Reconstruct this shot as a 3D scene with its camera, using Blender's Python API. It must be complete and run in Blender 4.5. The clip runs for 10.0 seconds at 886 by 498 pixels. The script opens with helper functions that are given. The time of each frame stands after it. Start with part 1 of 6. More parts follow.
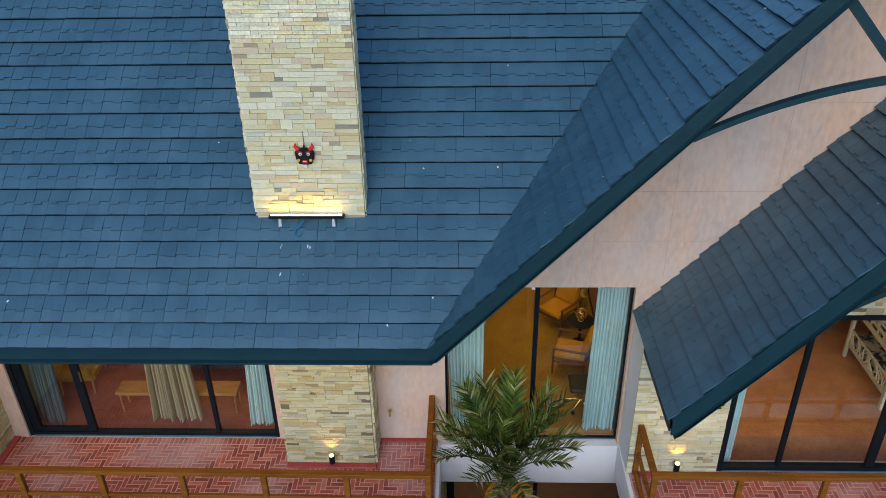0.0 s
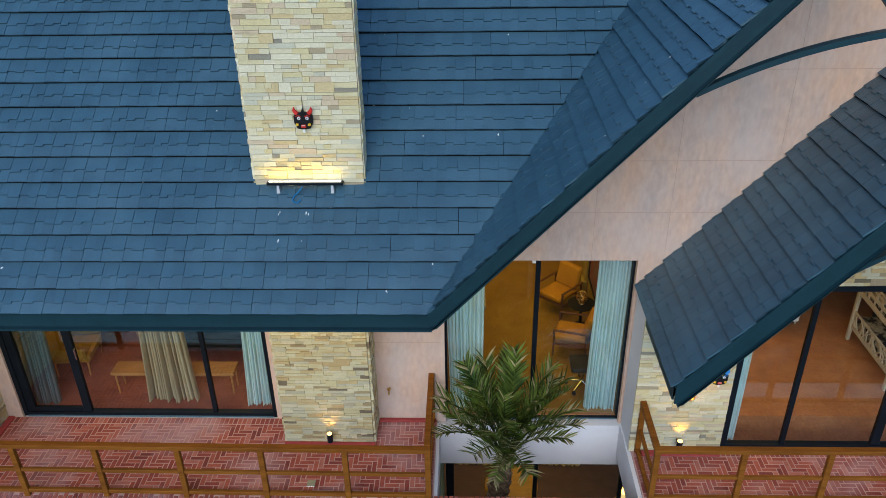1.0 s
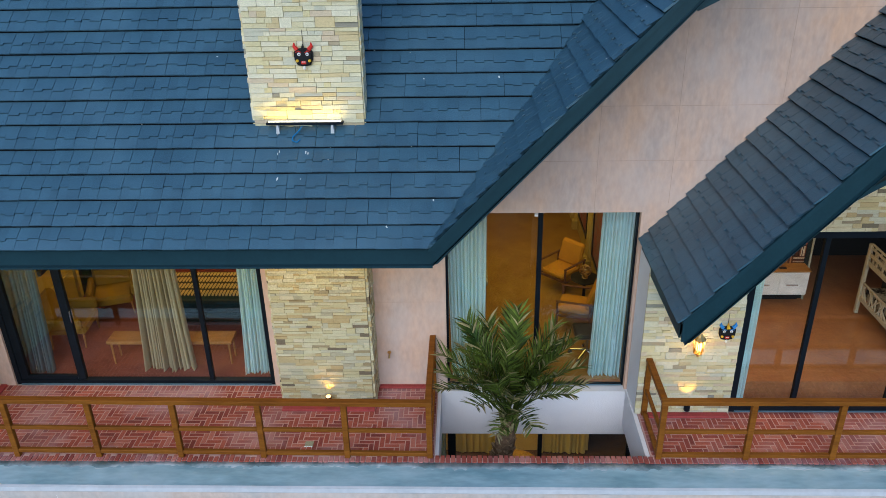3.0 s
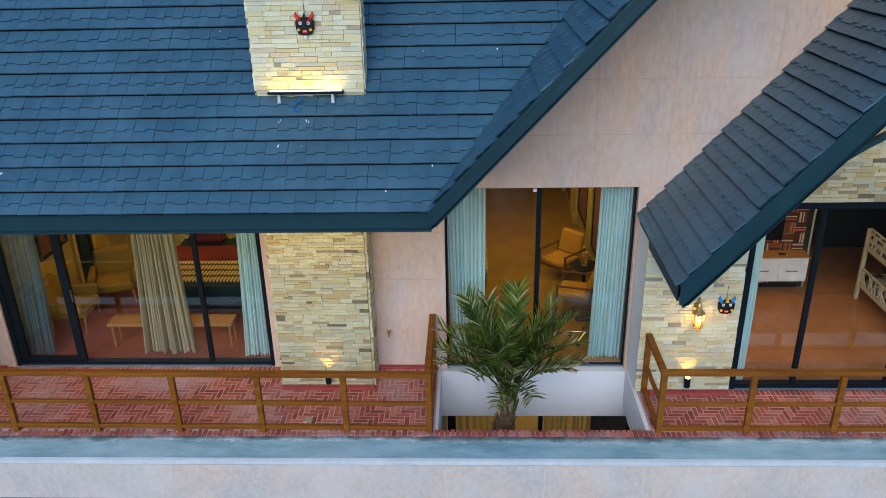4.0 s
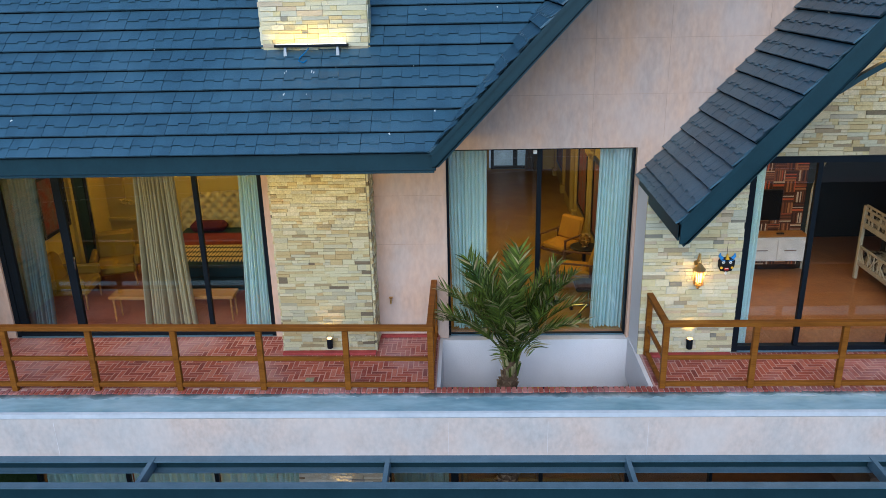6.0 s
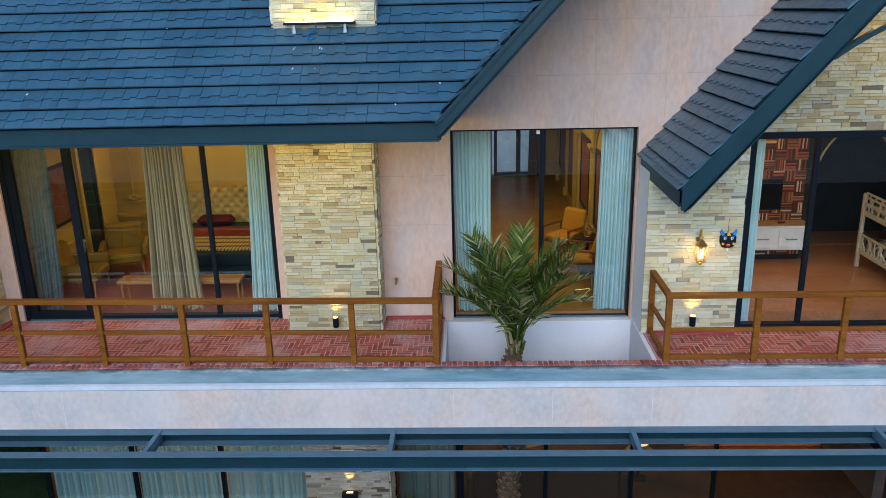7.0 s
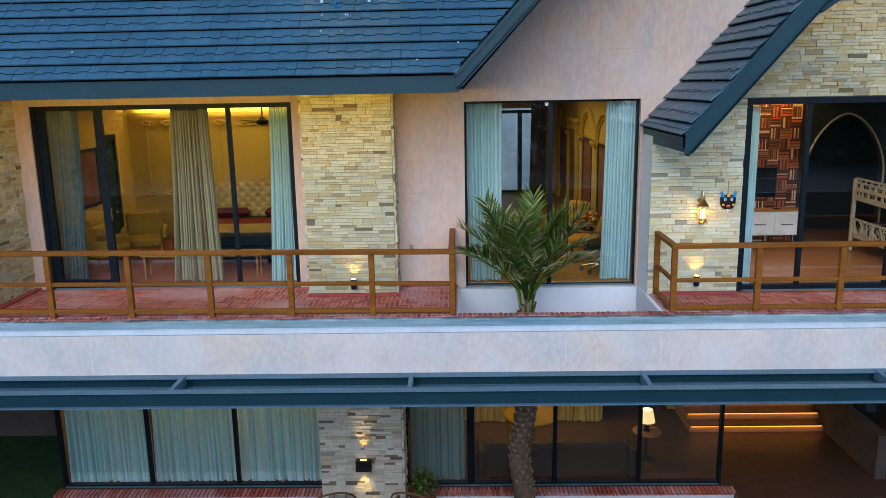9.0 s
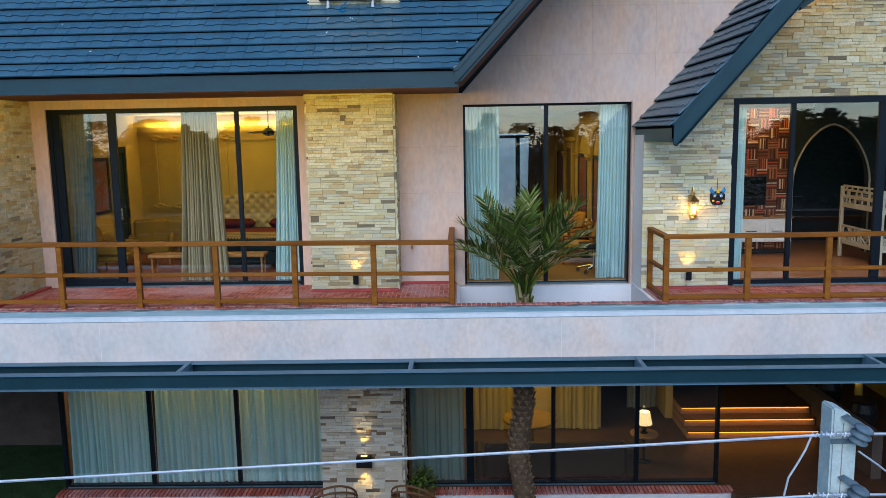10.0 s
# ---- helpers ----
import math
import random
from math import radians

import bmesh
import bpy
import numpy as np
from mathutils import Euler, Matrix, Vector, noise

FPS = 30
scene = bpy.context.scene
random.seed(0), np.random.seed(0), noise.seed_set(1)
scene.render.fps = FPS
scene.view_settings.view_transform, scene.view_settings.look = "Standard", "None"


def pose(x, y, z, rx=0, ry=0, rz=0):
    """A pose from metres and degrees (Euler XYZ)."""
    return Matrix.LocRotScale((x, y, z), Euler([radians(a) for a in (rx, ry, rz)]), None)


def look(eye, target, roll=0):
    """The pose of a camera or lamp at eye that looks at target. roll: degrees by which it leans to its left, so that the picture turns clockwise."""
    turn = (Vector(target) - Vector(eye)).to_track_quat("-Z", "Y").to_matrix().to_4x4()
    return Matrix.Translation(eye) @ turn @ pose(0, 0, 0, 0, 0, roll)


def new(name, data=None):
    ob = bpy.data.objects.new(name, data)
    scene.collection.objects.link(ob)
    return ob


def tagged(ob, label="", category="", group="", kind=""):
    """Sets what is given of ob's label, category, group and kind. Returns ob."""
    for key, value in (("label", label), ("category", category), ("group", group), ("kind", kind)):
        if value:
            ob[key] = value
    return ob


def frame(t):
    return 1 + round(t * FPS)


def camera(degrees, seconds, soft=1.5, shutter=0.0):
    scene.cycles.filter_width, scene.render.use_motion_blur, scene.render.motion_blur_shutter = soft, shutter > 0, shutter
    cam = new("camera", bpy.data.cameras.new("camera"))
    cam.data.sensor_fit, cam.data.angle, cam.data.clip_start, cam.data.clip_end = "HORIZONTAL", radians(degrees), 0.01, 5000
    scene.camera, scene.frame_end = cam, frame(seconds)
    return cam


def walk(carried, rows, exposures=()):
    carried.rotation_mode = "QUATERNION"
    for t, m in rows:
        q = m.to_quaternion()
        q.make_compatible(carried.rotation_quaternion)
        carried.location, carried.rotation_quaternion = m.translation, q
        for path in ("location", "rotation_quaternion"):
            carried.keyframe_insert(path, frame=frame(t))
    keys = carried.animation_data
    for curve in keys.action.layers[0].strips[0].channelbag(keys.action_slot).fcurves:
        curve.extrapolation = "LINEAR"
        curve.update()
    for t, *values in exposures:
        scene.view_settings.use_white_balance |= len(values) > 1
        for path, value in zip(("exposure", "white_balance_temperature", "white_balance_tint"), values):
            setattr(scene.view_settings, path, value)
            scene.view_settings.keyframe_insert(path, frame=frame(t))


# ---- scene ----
cam = camera(59.4, 10.0, 0.4)
PATH = [
    (0, (0.508, -7.752, 12.664), (0.445, -6.023, 11.660), -1.08),
    (0.5, (0.535, -7.848, 12.409), (0.467, -6.112, 11.417), -1.04),
    (1, (0.491, -7.936, 12.116), (0.431, -6.191, 11.140), -0.98),
    (1.5, (0.517, -8.053, 11.819), (0.450, -6.299, 10.861), -1.10),
    (2, (0.509, -8.167, 11.516), (0.442, -6.400, 10.580), -1.17),
    (2.5, (0.483, -8.254, 11.229), (0.420, -6.474, 10.320), -1.13),
    (4, (0.539, -8.792, 10.241), (0.468, -6.964, 9.433), -1.25),
    (4.5, (0.504, -8.935, 9.934), (0.440, -7.094, 9.154), -1.22),
    (5, (0.521, -9.089, 9.661), (0.453, -7.236, 8.911), -1.19),
    (5.5, (0.491, -9.230, 9.340), (0.429, -7.363, 8.627), -1.21),
    (7, (0.443, -9.788, 8.288), (0.372, -7.880, 7.695), -1.38),
    (7.5, (0.325, -10.012, 7.921), (0.263, -8.091, 7.369), -1.32),
    (8, (0.289, -10.268, 7.575), (0.221, -8.336, 7.063), -1.40),
    (8.5, (0.229, -10.513, 7.218), (0.161, -8.571, 6.745), -1.26),
    (9, (0.101, -10.731, 6.834), (0.052, -8.776, 6.419), -1.05),
    (9.5, (0.046, -10.980, 6.445), (0.0045, -9.011, 6.093), -0.99),
    (10, (0.102, -11.258, 6.053), (0.055, -9.280, 5.766), -1.02),
]
walk(cam, [(t, look(eye, target, roll)) for t, eye, target, roll in PATH], [(0, 0.79, 5600, 5), (4.5, 0.88, 5350, 5), (10, 0.96, 5100, 5)])

# ---- world, sun and large lights ----
world = bpy.data.worlds.new("dusk_sky")
scene.world = world
world.use_nodes = True
wn = world.node_tree.nodes
sky = wn.new("ShaderNodeTexSky")
sky.sky_type = "NISHITA"
sky.sun_disc = False
sky.sun_elevation = radians(32)
sky.sun_rotation = radians(188)
sky.air_density, sky.dust_density, sky.ozone_density = 1.0, 0.2, 2.5
wn["Background"].inputs["Strength"].default_value = 0.12
world.node_tree.links.new(sky.outputs[0], wn["Background"].inputs["Color"])

sun_data = bpy.data.lights.new("sun", "SUN")
sun_data.energy, sun_data.angle, sun_data.color = 1.5, radians(50), (1.0, 0.90, 0.80)
sun = new("sun", sun_data)
sun.matrix_basis = look((-4, -28, 22), (0, 0, 4))

WARM = (1.0, 0.58, 0.11)
YELLOW_WARM = (1.0, 0.64, 0.09)


def area_lamp(name, loc, target, sx, sy, watts, color=WARM):
    d = bpy.data.lights.new(name, "AREA")
    d.shape, d.size, d.size_y, d.energy, d.color = "RECTANGLE", sx, sy, watts, color
    ob = new(name, d)
    ob.matrix_basis = look(loc, target)
    return ob


def spot_lamp(name, loc, target, watts, degrees=60, color=WARM, radius=0.02):
    d = bpy.data.lights.new(name, "SPOT")
    d.energy, d.spot_size, d.spot_blend, d.color, d.shadow_soft_size = watts, radians(degrees), 0.7, color, radius
    ob = new(name, d)
    ob.matrix_basis = look(loc, target)
    return ob


def point_lamp(name, loc, watts, color=WARM, radius=0.04):
    d = bpy.data.lights.new(name, "POINT")
    d.energy, d.color, d.shadow_soft_size = watts, color, radius
    ob = new(name, d)
    ob.location = loc
    return ob


# ceiling lamps of the rooms
area_lamp("bedroom_lamp", (-3.8, 5.7, 6.30), (-3.8, 5.95, 7.3), 5.8, 0.12, 64, YELLOW_WARM)
area_lamp("bedroom_ceiling_lamp", (-4.2, 4.6, 6.58), (-4.2, 4.6, 0), 3.0, 1.0, 17, YELLOW_WARM)
area_lamp("gallery_lamp", (1.6, 5.5, 6.5), (1.6, 5.5, 0), 1.6, 5.0, 46, YELLOW_WARM)
area_lamp("nursery_lamp", (5.2, 2.2, 6.5), (5.2, 2.2, 0), 1.4, 1.0, 20)
area_lamp("living_lamp", (1.4, 3.85, 2.8), (1.4, 4.0, 0), 2.4, 0.4, 38, YELLOW_WARM)
area_lamp("lounge_lamp", (-4.5, 2.28, 2.87), (-4.5, 2.12, 0), 4.4, 0.12, 72, (1.0, 0.44, 0.09))


# ---- materials ----
def nodes_of(name):
    m = bpy.data.materials.new(name)
    m.use_nodes = True
    nt = m.node_tree
    return m, nt, nt.nodes["Principled BSDF"]


def mat(name, a, b=None, rough=0.7, metal=0.0, scale=3.0, fine=40.0, bump=0.15, grain=0.25, rand=0.0, stretch=(1, 1, 1), spec=0.12, edge=0.18):
    """Surface of two tones, mottled at two scales, with fine relief; rand varies its value from piece to piece."""
    m, nt, p = nodes_of(name)
    b = b or tuple(c * 0.72 for c in a)
    L = nt.links.new
    co = nt.nodes.new("ShaderNodeTexCoord")
    mp = nt.nodes.new("ShaderNodeMapping")
    mp.inputs["Scale"].default_value = stretch
    L(co.outputs["Object"], mp.inputs["Vector"])
    oi = nt.nodes.new("ShaderNodeObjectInfo")
    off = nt.nodes.new("ShaderNodeVectorMath")
    off.operation = "MULTIPLY_ADD"
    off.inputs[1].default_value = (31.7, 17.3, 23.9)
    L(oi.outputs["Random"], off.inputs[0])
    L(mp.outputs[0], off.inputs[2])
    n1 = nt.nodes.new("ShaderNodeTexNoise")
    n1.inputs["Scale"].default_value, n1.inputs["Detail"].default_value, n1.inputs["Roughness"].default_value = scale, 6, 0.62
    n2 = nt.nodes.new("ShaderNodeTexNoise")
    n2.inputs["Scale"].default_value, n2.inputs["Detail"].default_value = fine, 4
    L(off.outputs[0], n1.inputs["Vector"])
    L(off.outputs[0], n2.inputs["Vector"])
    r1 = nt.nodes.new("ShaderNodeMapRange")
    r1.inputs["From Min"].default_value, r1.inputs["From Max"].default_value = 0.5 - edge, 0.5 + edge
    L(n1.outputs[0], r1.inputs["Value"])
    mix = nt.nodes.new("ShaderNodeMix")
    mix.data_type = "RGBA"
    mix.inputs["A"].default_value, mix.inputs["B"].default_value = (*a, 1), (*b, 1)
    L(r1.outputs[0], mix.inputs["Factor"])
    hsv = nt.nodes.new("ShaderNodeHueSaturation")
    L(mix.outputs["Result"], hsv.inputs["Color"])
    v = nt.nodes.new("ShaderNodeMapRange")
    v.inputs["To Min"].default_value, v.inputs["To Max"].default_value = 1 - grain, 1 + grain
    L(n2.outputs[0], v.inputs["Value"])
    rv = nt.nodes.new("ShaderNodeMath")
    rv.operation = "MULTIPLY_ADD"
    gi = nt.nodes.new("ShaderNodeNewGeometry")
    ad = nt.nodes.new("ShaderNodeMath")
    L(oi.outputs["Random"], ad.inputs[0])
    L(gi.outputs["Random Per Island"], ad.inputs[1])
    fr = nt.nodes.new("ShaderNodeMath")
    fr.operation = "FRACT"
    L(ad.outputs[0], fr.inputs[0])
    rv.inputs[1].default_value, rv.inputs[2].default_value = 2 * rand, 1 - rand
    L(fr.outputs[0], rv.inputs[0])
    mu = nt.nodes.new("ShaderNodeMath")
    mu.operation = "MULTIPLY"
    L(v.outputs[0], mu.inputs[0])
    L(rv.outputs[0], mu.inputs[1])
    L(mu.outputs[0], hsv.inputs["Value"])
    L(hsv.outputs[0], p.inputs["Base Color"])
    p.inputs["Roughness"].default_value, p.inputs["Metallic"].default_value = rough, metal
    p.inputs["Specular IOR Level"].default_value = spec
    if bump:
        bp = nt.nodes.new("ShaderNodeBump")
        bp.inputs["Strength"].default_value, bp.inputs["Distance"].default_value = bump, 0.01
        L(n2.outputs[0], bp.inputs["Height"])
        L(bp.outputs[0], p.inputs["Normal"])
    return m


def palette(name, stops, rough=0.85, fine=45.0, bump=0.35, grain=0.22):
    """Pieces that each take one colour of a palette."""
    m = mat(name, (1, 1, 1), (0.8, 0.8, 0.8), rough, scale=7.0, fine=fine, bump=bump, grain=grain)
    nt = m.node_tree
    L = nt.links.new
    ramp = nt.nodes.new("ShaderNodeValToRGB")
    ramp.color_ramp.interpolation = "CONSTANT"
    e = ramp.color_ramp.elements
    e[0].position, e[0].color = stops[0][0], (*stops[0][1], 1)
    e[1].position, e[1].color = stops[1][0], (*stops[1][1], 1)
    for pos, c in stops[2:]:
        e.new(pos).color = (*c, 1)
    fr = next(n for n in nt.nodes if n.type == "MATH" and n.operation == "FRACT")
    mix = next(n for n in nt.nodes if n.type == "MIX")
    L(fr.outputs[0], ramp.inputs[0])
    tint = nt.nodes.new("ShaderNodeMix")
    tint.data_type, tint.blend_type = "RGBA", "MULTIPLY"
    tint.inputs["Factor"].default_value = 1
    L(mix.outputs["Result"], tint.inputs["A"])
    L(ramp.outputs[0], tint.inputs["B"])
    hsv = next(n for n in nt.nodes if n.type == "HUE_SAT")
    L(tint.outputs["Result"], hsv.inputs["Color"])
    return m


def glass(name, tint=(0.95, 0.965, 0.96)):
    """Thin clear pane: gloss grows towards grazing views."""
    m, nt, p = nodes_of(name)
    nt.nodes.remove(p)
    tr, gl, lw, mx = (nt.nodes.new("ShaderNode" + k) for k in ("BsdfTransparent", "BsdfGlossy", "LayerWeight", "MixShader"))
    pw, ma = nt.nodes.new("ShaderNodeMath"), nt.nodes.new("ShaderNodeMath")
    pw.operation, ma.operation = "POWER", "MULTIPLY_ADD"
    pw.inputs[1].default_value = 4.5
    ma.inputs[1].default_value, ma.inputs[2].default_value = 0.9, 0.075
    tr.inputs["Color"].default_value = (*tint, 1)
    gl.inputs["Roughness"].default_value = 0.0
    for a, b in ((lw.outputs["Facing"], pw.inputs[0]), (pw.outputs[0], ma.inputs[0]), (ma.outputs[0], mx.inputs[0]), (tr.outputs[0], mx.inputs[1]), (gl.outputs[0], mx.inputs[2]), (mx.outputs[0], nt.nodes["Material Output"].inputs["Surface"])):
        nt.links.new(a, b)
    return m


def glow(name, color, strength):
    m, nt, p = nodes_of(name)
    p.inputs["Base Color"].default_value = (*color, 1)
    p.inputs["Emission Color"].default_value = (*color, 1)
    p.inputs["Emission Strength"].default_value = strength
    return m


def cloth(name, a, sheer=0.3, through_it=0.3):
    """Curtain cloth: part of the light goes through it."""
    m = mat(name, a, tuple(c * 0.85 for c in a), 0.9, scale=2.0, fine=200.0, bump=0.1, grain=0.1)
    nt = m.node_tree
    L = nt.links.new
    p = nt.nodes["Principled BSDF"]
    tl, tr, m1, m2 = (nt.nodes.new("ShaderNode" + k) for k in ("BsdfTranslucent", "BsdfTransparent", "MixShader", "MixShader"))
    tl.inputs["Color"].default_value = (*a, 1)
    m1.inputs[0].default_value, m2.inputs[0].default_value = through_it, sheer
    L(p.outputs[0], m1.inputs[1])
    L(tl.outputs[0], m1.inputs[2])
    L(m1.outputs[0], m2.inputs[1])
    L(tr.outputs[0], m2.inputs[2])
    L(m2.outputs[0], nt.nodes["Material Output"].inputs["Surface"])
    return m


SHINGLE = mat("slate_blue_shingle", (0.041, 0.090, 0.122), (0.031, 0.069, 0.097), 0.38, scale=1.6, fine=70, bump=0.5, grain=0.46, rand=0.09, spec=0.6)
# deck under the shingles, near-black so that its gaps read as shade
DECK = mat("gap_shade_roof_deck", (0.006, 0.008, 0.011), rough=0.95, spec=0.1)
FASCIA = mat("dark_teal_steel", (0.013, 0.036, 0.046), (0.010, 0.028, 0.036), 0.4, scale=2.5, fine=30, bump=0.05, grain=0.15, spec=0.22)
# paler teal steel for flanges, rafters and window tracks
STEEL_PALE = mat("pale_teal_steel", (0.10, 0.155, 0.19), (0.07, 0.12, 0.15), 0.5, scale=4, fine=40, bump=0.05, grain=0.2, spec=0.3)
SOFFIT = mat("stained_soffit_boards", (0.16, 0.055, 0.03), rough=0.6, stretch=(1, 8, 8))
STUCCO = mat("pink_stucco", (0.57, 0.365, 0.245), (0.45, 0.35, 0.295), 0.9, scale=1.5, fine=18, bump=0.25, grain=0.20, stretch=(1, 1, 0.42), edge=0.16)
PARAPET = mat("pale_pink_plaster", (0.56, 0.43, 0.345), (0.47, 0.42, 0.375), 0.85, scale=1.5, fine=18, bump=0.35, grain=0.22, stretch=(0.9, 1, 0.6), edge=0.14)
PALE = mat("pale_rough_plaster", (0.66, 0.63, 0.63), (0.60, 0.575, 0.575), 0.9, scale=1.2, fine=60, bump=0.5, grain=0.10)
LEDGE = mat("weathered_grey_screed", (0.31, 0.43, 0.46), (0.17, 0.28, 0.31), 0.6, scale=1.3, fine=9, bump=0.15, grain=0.25, stretch=(0.5, 1.5, 1), edge=0.12)
DAMP = mat("damp_cement_fillet", (0.40, 0.46, 0.48), (0.15, 0.21, 0.22), 0.7, scale=2.2, fine=12, bump=0.25, grain=0.25, edge=0.09)
JOINT = mat("stucco_joint", (0.47, 0.335, 0.255), rough=0.9)
JOINT_PALE = mat("pale_joint", (0.74, 0.68, 0.65), rough=0.9)
SKIRT = mat("red_oxide_skirting", (0.34, 0.06, 0.055), rough=0.6)
LIP = mat("pale_cement_lip", (0.47, 0.465, 0.455), (0.38, 0.39, 0.39), 0.85, scale=2.0, fine=14, bump=0.12, grain=0.12)
WOOD = mat("varnished_timber", (0.215, 0.078, 0.010), (0.125, 0.042, 0.006), 0.5, scale=3, fine=26, bump=0.12, grain=0.35, stretch=(0.35, 3, 3), spec=0.06)
BRICK = palette("red_paving_brick", [(0, (0.30, 0.075, 0.05)), (0.3, (0.36, 0.10, 0.065)), (0.55, (0.25, 0.06, 0.045)), (0.8, (0.40, 0.14, 0.10)), (0.93, (0.20, 0.05, 0.04))], 0.6, 60, 0.5, 0.42)


def dusted(m, color, amount):
    """Pale dried-dust patches that run on from piece to piece."""
    nt = m.node_tree
    L = nt.links.new
    geo, n, r, mix = (nt.nodes.new("ShaderNode" + k) for k in ("NewGeometry", "TexNoise", "MapRange", "Mix"))
    n.inputs["Scale"].default_value, n.inputs["Detail"].default_value = 1.1, 7
    r.inputs["From Min"].default_value, r.inputs["From Max"].default_value, r.inputs["To Max"].default_value = 0.48, 0.70, amount
    mix.data_type = "RGBA"
    mix.inputs["B"].default_value = (*color, 1)
    p = nt.nodes["Principled BSDF"]
    old = p.inputs["Base Color"].links[0].from_socket
    for a, b in ((geo.outputs["Position"], n.inputs["Vector"]), (n.outputs[0], r.inputs["Value"]), (r.outputs[0], mix.inputs["Factor"]), (old, mix.inputs["A"]), (mix.outputs["Result"], p.inputs["Base Color"])):
        L(a, b)
    return m


dusted(BRICK, (0.42, 0.27, 0.27), 0.62)
MORTAR = mat("pink_mortar", (0.50, 0.31, 0.26), (0.40, 0.24, 0.20), 0.9, fine=80)
STONE = palette("ledge_stone", [(0, (0.53, 0.43, 0.22)), (0.18, (0.57, 0.49, 0.30)), (0.36, (0.48, 0.37, 0.18)), (0.48, (0.48, 0.44, 0.30)), (0.60, (0.60, 0.52, 0.34)), (0.74, (0.46, 0.34, 0.16)), (0.82, (0.57, 0.48, 0.29)), (0.925, (0.32, 0.25, 0.15)), (0.965, (0.43, 0.38, 0.27)), (0.987, (0.16, 0.13, 0.08))], 0.85, 42, 0.7, 0.48)
STONE_GOLD = palette("cream_pier_stone", [(0, (0.52, 0.45, 0.25)), (0.17, (0.55, 0.50, 0.31)), (0.33, (0.48, 0.38, 0.19)), (0.46, (0.47, 0.43, 0.29)), (0.60, (0.58, 0.51, 0.33)), (0.74, (0.46, 0.35, 0.17)), (0.82, (0.55, 0.48, 0.28)), (0.90, (0.33, 0.26, 0.14)), (0.945, (0.41, 0.37, 0.24)), (0.975, (0.18, 0.14, 0.09))], 0.85, 42, 0.7, 0.48)
STONE_PALE = palette("pale_chimney_stone", [(0, (0.66, 0.57, 0.33)), (0.2, (0.68, 0.61, 0.40)), (0.38, (0.61, 0.48, 0.25)), (0.5, (0.58, 0.54, 0.39)), (0.62, (0.72, 0.65, 0.45)), (0.78, (0.62, 0.49, 0.32)), (0.87, (0.66, 0.56, 0.30)), (0.945, (0.42, 0.34, 0.21)), (0.98, (0.30, 0.27, 0.20))], 0.85, 42, 0.65, 0.44)
STONE_GF = palette("weathered_white_stone", [(0, (0.58, 0.52, 0.40)), (0.25, (0.52, 0.45, 0.33)), (0.45, (0.61, 0.55, 0.43)), (0.62, (0.46, 0.38, 0.26)), (0.75, (0.56, 0.48, 0.34)), (0.87, (0.22, 0.15, 0.085)), (0.93, (0.30, 0.26, 0.21)), (0.975, (0.14, 0.11, 0.08))], 0.8, 42, 0.65, 0.44)
STONE_BED = mat("stone_bed_mortar", (0.22, 0.18, 0.12), rough=0.95)
ALU = mat("anthracite_window_frame", (0.007, 0.010, 0.014), rough=0.42, bump=0.03, spec=0.12)
GLASS = glass("window_glass")
WALL_CREAM = mat("cream_interior_paint", (0.46, 0.33, 0.065), (0.41, 0.29, 0.055), 0.8, bump=0.03, grain=0.04)
WALL_OCHRE = mat("ochre_interior_paint", (0.56, 0.37, 0.09), (0.50, 0.32, 0.075), 0.8, bump=0.03, grain=0.05)
GALLERY_WALL = mat("olive_ochre_paint", (0.38, 0.27, 0.06), (0.33, 0.23, 0.05), 0.8, bump=0.03, grain=0.06)
# plaster darkened in colour for the shade on the yard wall
WALL_DARK = mat("shade_dark_plaster", (0.10, 0.075, 0.06), rough=0.9)
CEIL = mat("white_ceiling", (0.75, 0.72, 0.66), rough=0.9, bump=0.02, grain=0.03)
FLOOR_TILE = mat("terracotta_floor", (0.37, 0.165, 0.06), (0.27, 0.11, 0.042), 0.28, scale=3.5, fine=25, bump=0.06, grain=0.35, spec=0.45)
FLOOR_DARK = mat("dark_wood_floor", (0.07, 0.035, 0.02), (0.045, 0.024, 0.015), 0.4, scale=5, fine=25, bump=0.05)
FLOOR_RED = mat("red_brick_floor", (0.20, 0.065, 0.045), (0.15, 0.046, 0.034), 0.45, scale=5, fine=25, bump=0.05)
SHEER = cloth("sheer_blue_white_curtain", (0.64, 0.86, 0.90), 0.12, 0.35)
SHEER_GF = cloth("sheer_white_curtain", (0.52, 0.80, 0.84), 0.10, 0.5)
SHEER_HEM = cloth("doubled_sheer_hem", (0.62, 0.86, 0.88), 0.0, 0.3)
# white living room sheer with its shade put into the colour
SHEER_SHADED = cloth("shade_tinted_white_sheer", (0.17, 0.29, 0.32), 0.2, 0.3)
# thinner copy of the pale blue sheer, dimness put into its colour
SHEER_THIN = cloth("thin_dimmed_sheer", (0.12, 0.21, 0.25), 0.34, 0.25)
DRAPE = cloth("cream_drape", (0.40, 0.36, 0.23), 0.0, 0.2)
# drape cloth with warm lamplight put into its ochre colour
OCHRE_DRAPE = cloth("lamplight_tinted_drape", (0.56, 0.40, 0.10), 0.0, 0.2)
WHITE = mat("white_lacquer", (0.72, 0.70, 0.66), rough=0.4, bump=0.02, grain=0.05)
BLACK = mat("black_plastic", (0.015, 0.015, 0.016), rough=0.35, bump=0.02)
OAK = mat("light_oak", (0.34, 0.17, 0.05), rough=0.5, stretch=(1, 6, 6))
